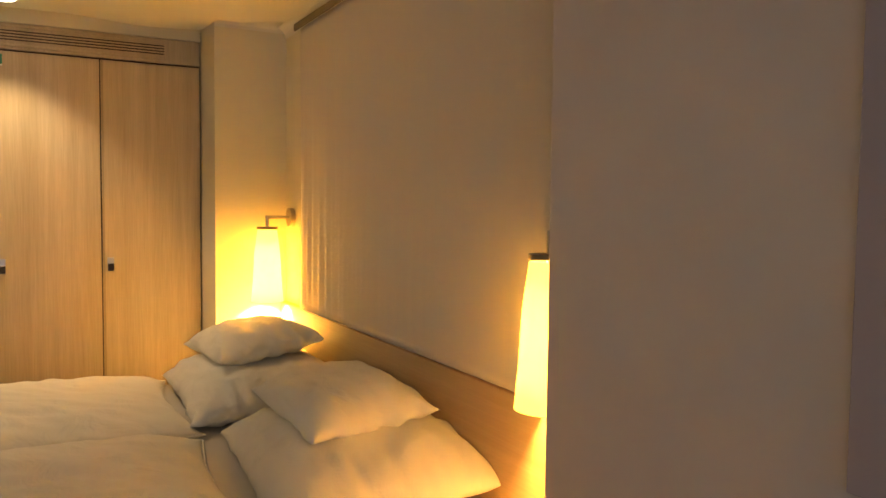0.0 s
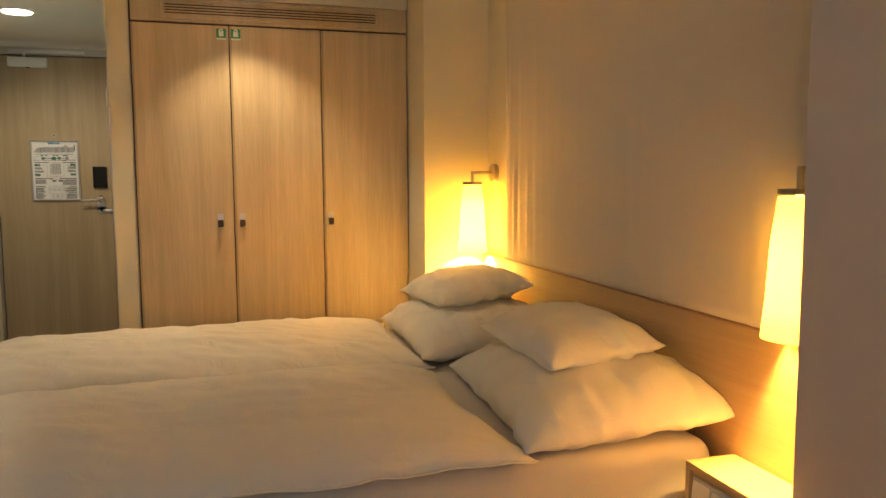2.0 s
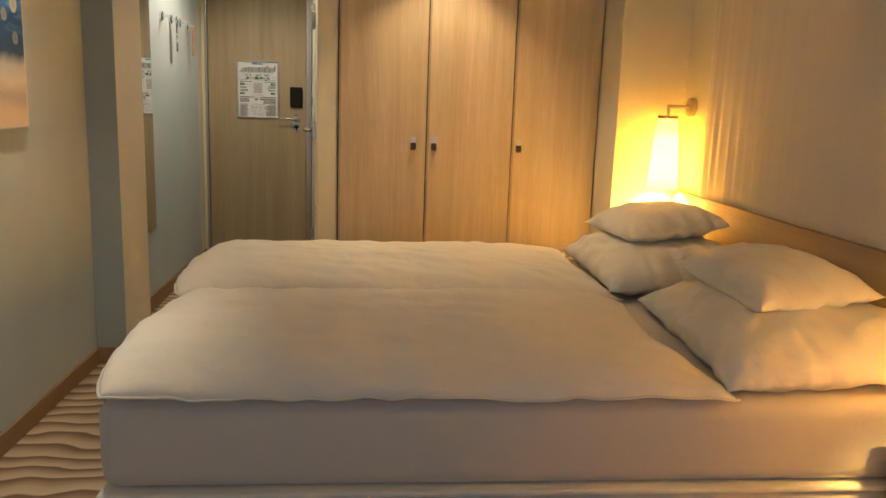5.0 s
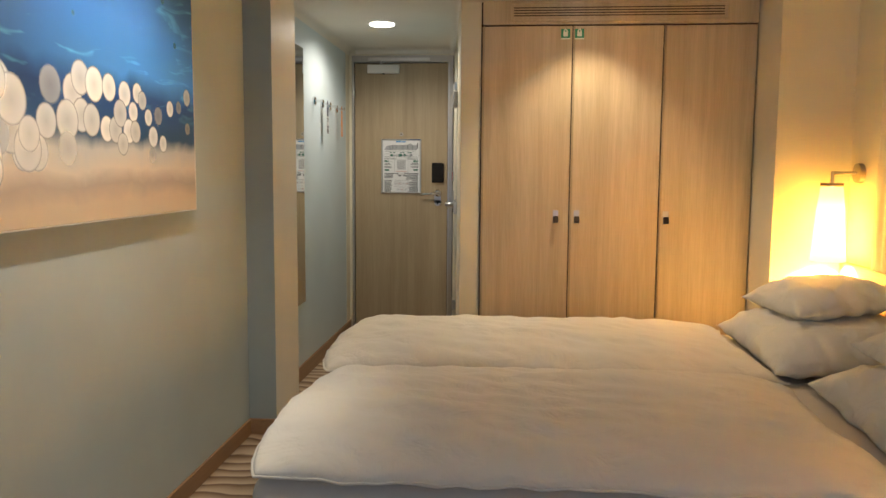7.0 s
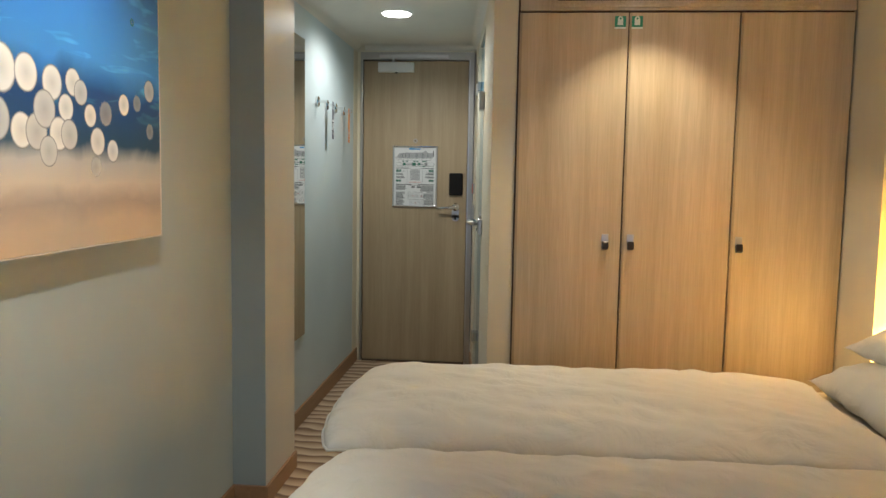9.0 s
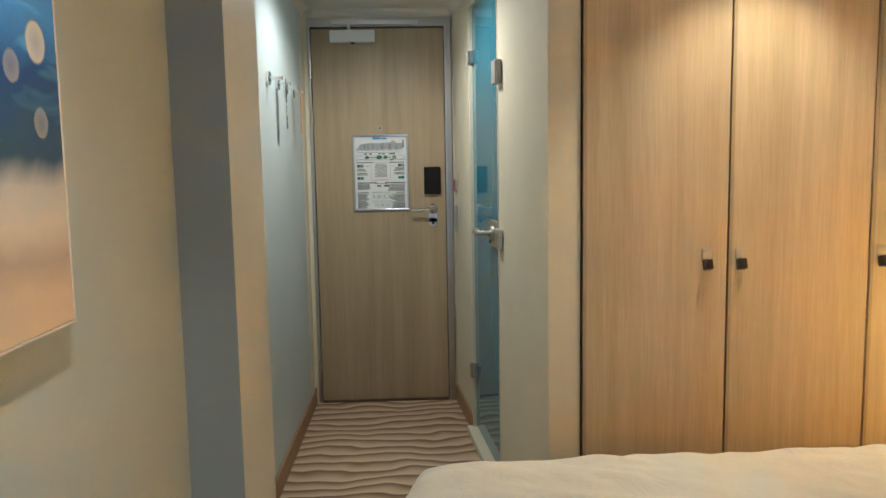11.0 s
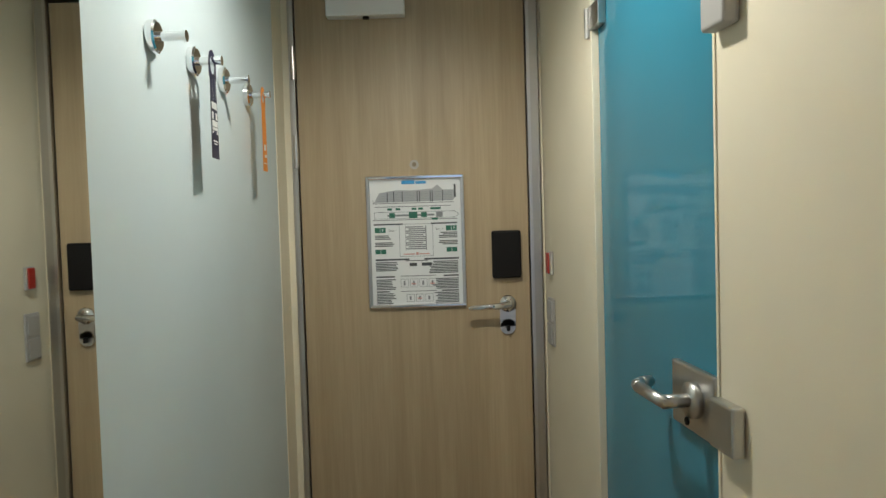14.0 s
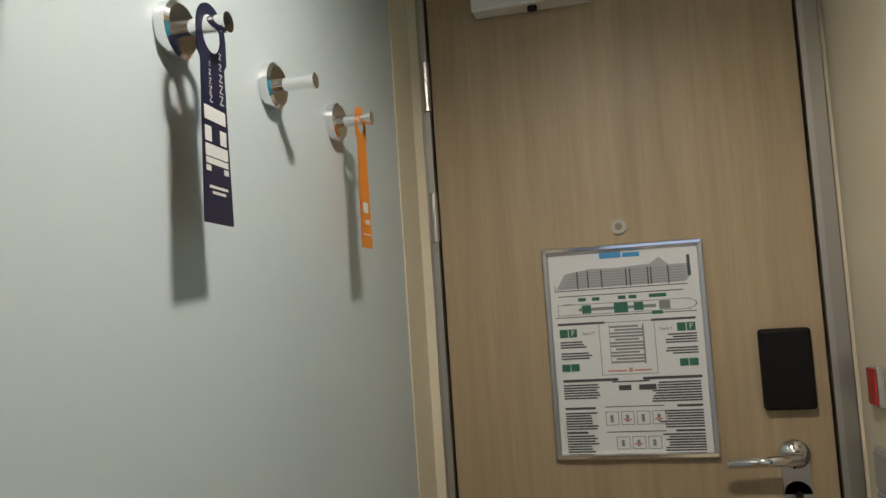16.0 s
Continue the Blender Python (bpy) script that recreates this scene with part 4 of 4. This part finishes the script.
dark = hanger(6.153, 0.066, 1.684, 1.443, -0.934, 0.021, NAVY, "navy do-not-disturb door hanger with white print on a hook", 4)
dark.matrix_world = dark.matrix_world @ pose(0, 0, 1.684) @ Matrix.Diagonal((1, 0.9, 0.87, 1)) @ pose(0, 0, -1.684)
wb = bmesh.new()
for z0, z1, y0, y1 in ((1.5530, 1.5680, -0.026, 0.022), (1.5300, 1.5460, -0.026, -0.012), (1.5300, 1.5460, 0.008, 0.022), (1.5140, 1.5270, -0.026, 0.024), (1.5060, 1.5125, -0.026, 0.024), (1.4980, 1.5040, -0.026, -0.016), (1.4980, 1.5040, 0.014, 0.024)):
    add_box(wb, 0.0014, 0.0019, y0, y1, z0, z1)
part("print_block", wb, PAPER, dark)
lb = bmesh.new()
for z, w in ((1.4800, 0.042), (1.4740, 0.03)):
    add_box(lb, 0.0014, 0.0019, -w / 2, w / 2, z, z + 0.003)
part("print_line", lb, PAPER, dark)
for k in range(5):
    text_part("Z", 0.007 + k * 0.0013, pose(0.002, -0.010 - 0.0 * k, 1.6150 - k * 0.0095, 90, 0, 90), PAPER, dark)
    text_part("Z", 0.010 + k * 0.0013, pose(0.002, 0.015, 1.6300 - k * 0.0125, 90, 0, 90), PAPER, dark)
org = hanger(6.566, 0.050, 1.682, 1.474, -0.932, 0.015, ORANGE, "bright orange card door hanger hanging on a hook", 2)
ob_ = bmesh.new()
add_box(ob_, 0.0014, 0.0019, -0.012, 0.010, 1.525, 1.540)
add_box(ob_, 0.0014, 0.0019, -0.006, 0.016, 1.508, 1.515)
add_box(ob_, 0.0014, 0.0019, -0.018, 0.018, 1.492, 1.494)
part("print_block", ob_, PAPER, org)

# ---- bathroom door in the angled wall ----
bd = tagged(new("door_2"), "closed blue glass bathroom door with steel fittings", "door", kind="structure")
part("glass_leaf", box(G0 + 0.004, G1 - 0.02, -0.018, -0.008, 0.045, 2.02, BATH, 0.001, 1), BATHGLASS, bd, "glossy blue tinted glass")
jb = box(G1 - 0.016, G1 + 0.004, -0.05, 0.008, 0.03, 2.03, BATH, 0.002)
add_box(jb, G0 - 0.006, G0 + 0.002, -0.05, 0.003, 0.03, 2.03, BATH, 0.001)
part("jamb", jb, CREAM, bd)
part("sill", box(G0 - 0.01, G1 + 0.01, -0.06, 0.035, 0.002, 0.036, BATH, 0.004), CREAM, bd, "low cream threshold")
for z in (1.80, 0.325):
    hg = box(G1 - 0.085, G1 - 0.004, -0.007, 0.012, z - 0.027, z + 0.027, BATH, 0.002)
    add_rod(hg, BATH @ Vector((G1 - 0.004, 0.012, z - 0.045)), BATH @ Vector((G1 - 0.004, 0.012, z + 0.024)), 0.008, sides=14)
    part("hinge", hg, STEEL, bd)
part("lock_plate", box(G0 + 0.006, G0 + 0.180, -0.0075, 0.006, 0.975, 1.085, BATH, 0.005, 3), STEEL, bd, "brushed steel lock plate")
lv = rod(BATH @ Vector((G0 + 0.075, 0.006, 1.034)), BATH @ Vector((G0 + 0.075, 0.020, 1.034)), 0.030, sides=32)
add_rod(lv, BATH @ Vector((G0 + 0.075, 0.018, 1.034)), BATH @ Vector((G0 + 0.075, 0.064, 1.034)), 0.0115)
curve = [(0.065, 0.062), (0.185, 0.064), (0.207, 0.060), (0.221, 0.048), (0.227, 0.030)]
for (u0, v0), (u1, v1) in zip(curve, curve[1:]):
    add_rod(lv, BATH @ Vector((G0 + u0, v0, 1.034)), BATH @ Vector((G0 + u1, v1, 1.034)), 0.0105)
    bmesh.ops.create_uvsphere(lv, u_segments=12, v_segments=8, radius=0.0105, matrix=Matrix.Translation(BATH @ Vector((G0 + u1, v1, 1.034))))
part("door_handle", lv, STEEL, bd, "curved steel lever handle", True)
part("lock_turn", rod(BATH @ Vector((G0 + 0.075, 0.0205, 1.0)), BATH @ Vector((G0 + 0.075, 0.0235, 1.0)), 0.007), BLACK, bd)
part("strike_box", box(G0 - 0.088, G0 - 0.008, 0.001, 0.022, 0.985, 1.06, BATH, 0.004), STEEL, bd, "square steel strike box")
det = thing("door_sensor", "small grey-white rounded box on the bathroom wall", "sensor")
part("housing", box(G0 - 0.088, G0 - 0.012, 0.001, 0.028, 1.61, 1.70, BATH, 0.006, 3), GREYP, det)
sw = thing("card_switch", "red card holder beside the cabin door", "switch")
part("housing", box(LEN - 0.115, LEN - 0.075, 0.001, 0.012, 1.165, 1.235, BATH, 0.003), GREYP, sw)
part("cover", box(LEN - 0.112, LEN - 0.078, 0.0125, 0.017, 1.169, 1.231, BATH, 0.002), RED, sw)
sw = thing("light_switch", "tall grey double light switch beside the cabin door", "switch")
part("plate", box(LEN - 0.125, LEN - 0.055, 0.001, 0.008, 0.95, 1.095, BATH, 0.003), GREYP, sw)
for z in (0.957, 1.026):
    part("rocker", box(LEN - 0.118, LEN - 0.062, 0.0085, 0.013, z, z + 0.062, BATH, 0.002), GREYP, sw)

# ---- ceiling downlights, with bodies for the two unseen added spots ----
for sx, sy, zc, r in [(a[0], a[1], Z_CEIL, 0.045) for a in SPOTS] + [(-0.56, 6.03, Z_COR, 0.075)]:
    dl = thing("downlight", "round recessed lit ceiling downlight or unseen added fill", "lamp", "ceiling downlights")
    part("bezel", rod((sx, sy, zc - 0.004), (sx, sy, zc - 0.0005), r + 0.012, sides=40), WHITE, dl)
    part("diffuser", rod((sx, sy, zc - 0.008), (sx, sy, zc - 0.0045), r, sides=40), LIGHT_DISC, dl)

# ---- dark board on the bulkhead, at the edge of view ----
bo = thing("wall_board", "plain dull violet-grey flat board on the wall", "panel")
part("board", box(X_BULK - 0.014, X_BULK - 0.001, 0.9, 1.853, 0.94, 1.9, None, 0.002), plain("violet_grey_board", (0.42, 0.36, 0.40), 0.6), bo)
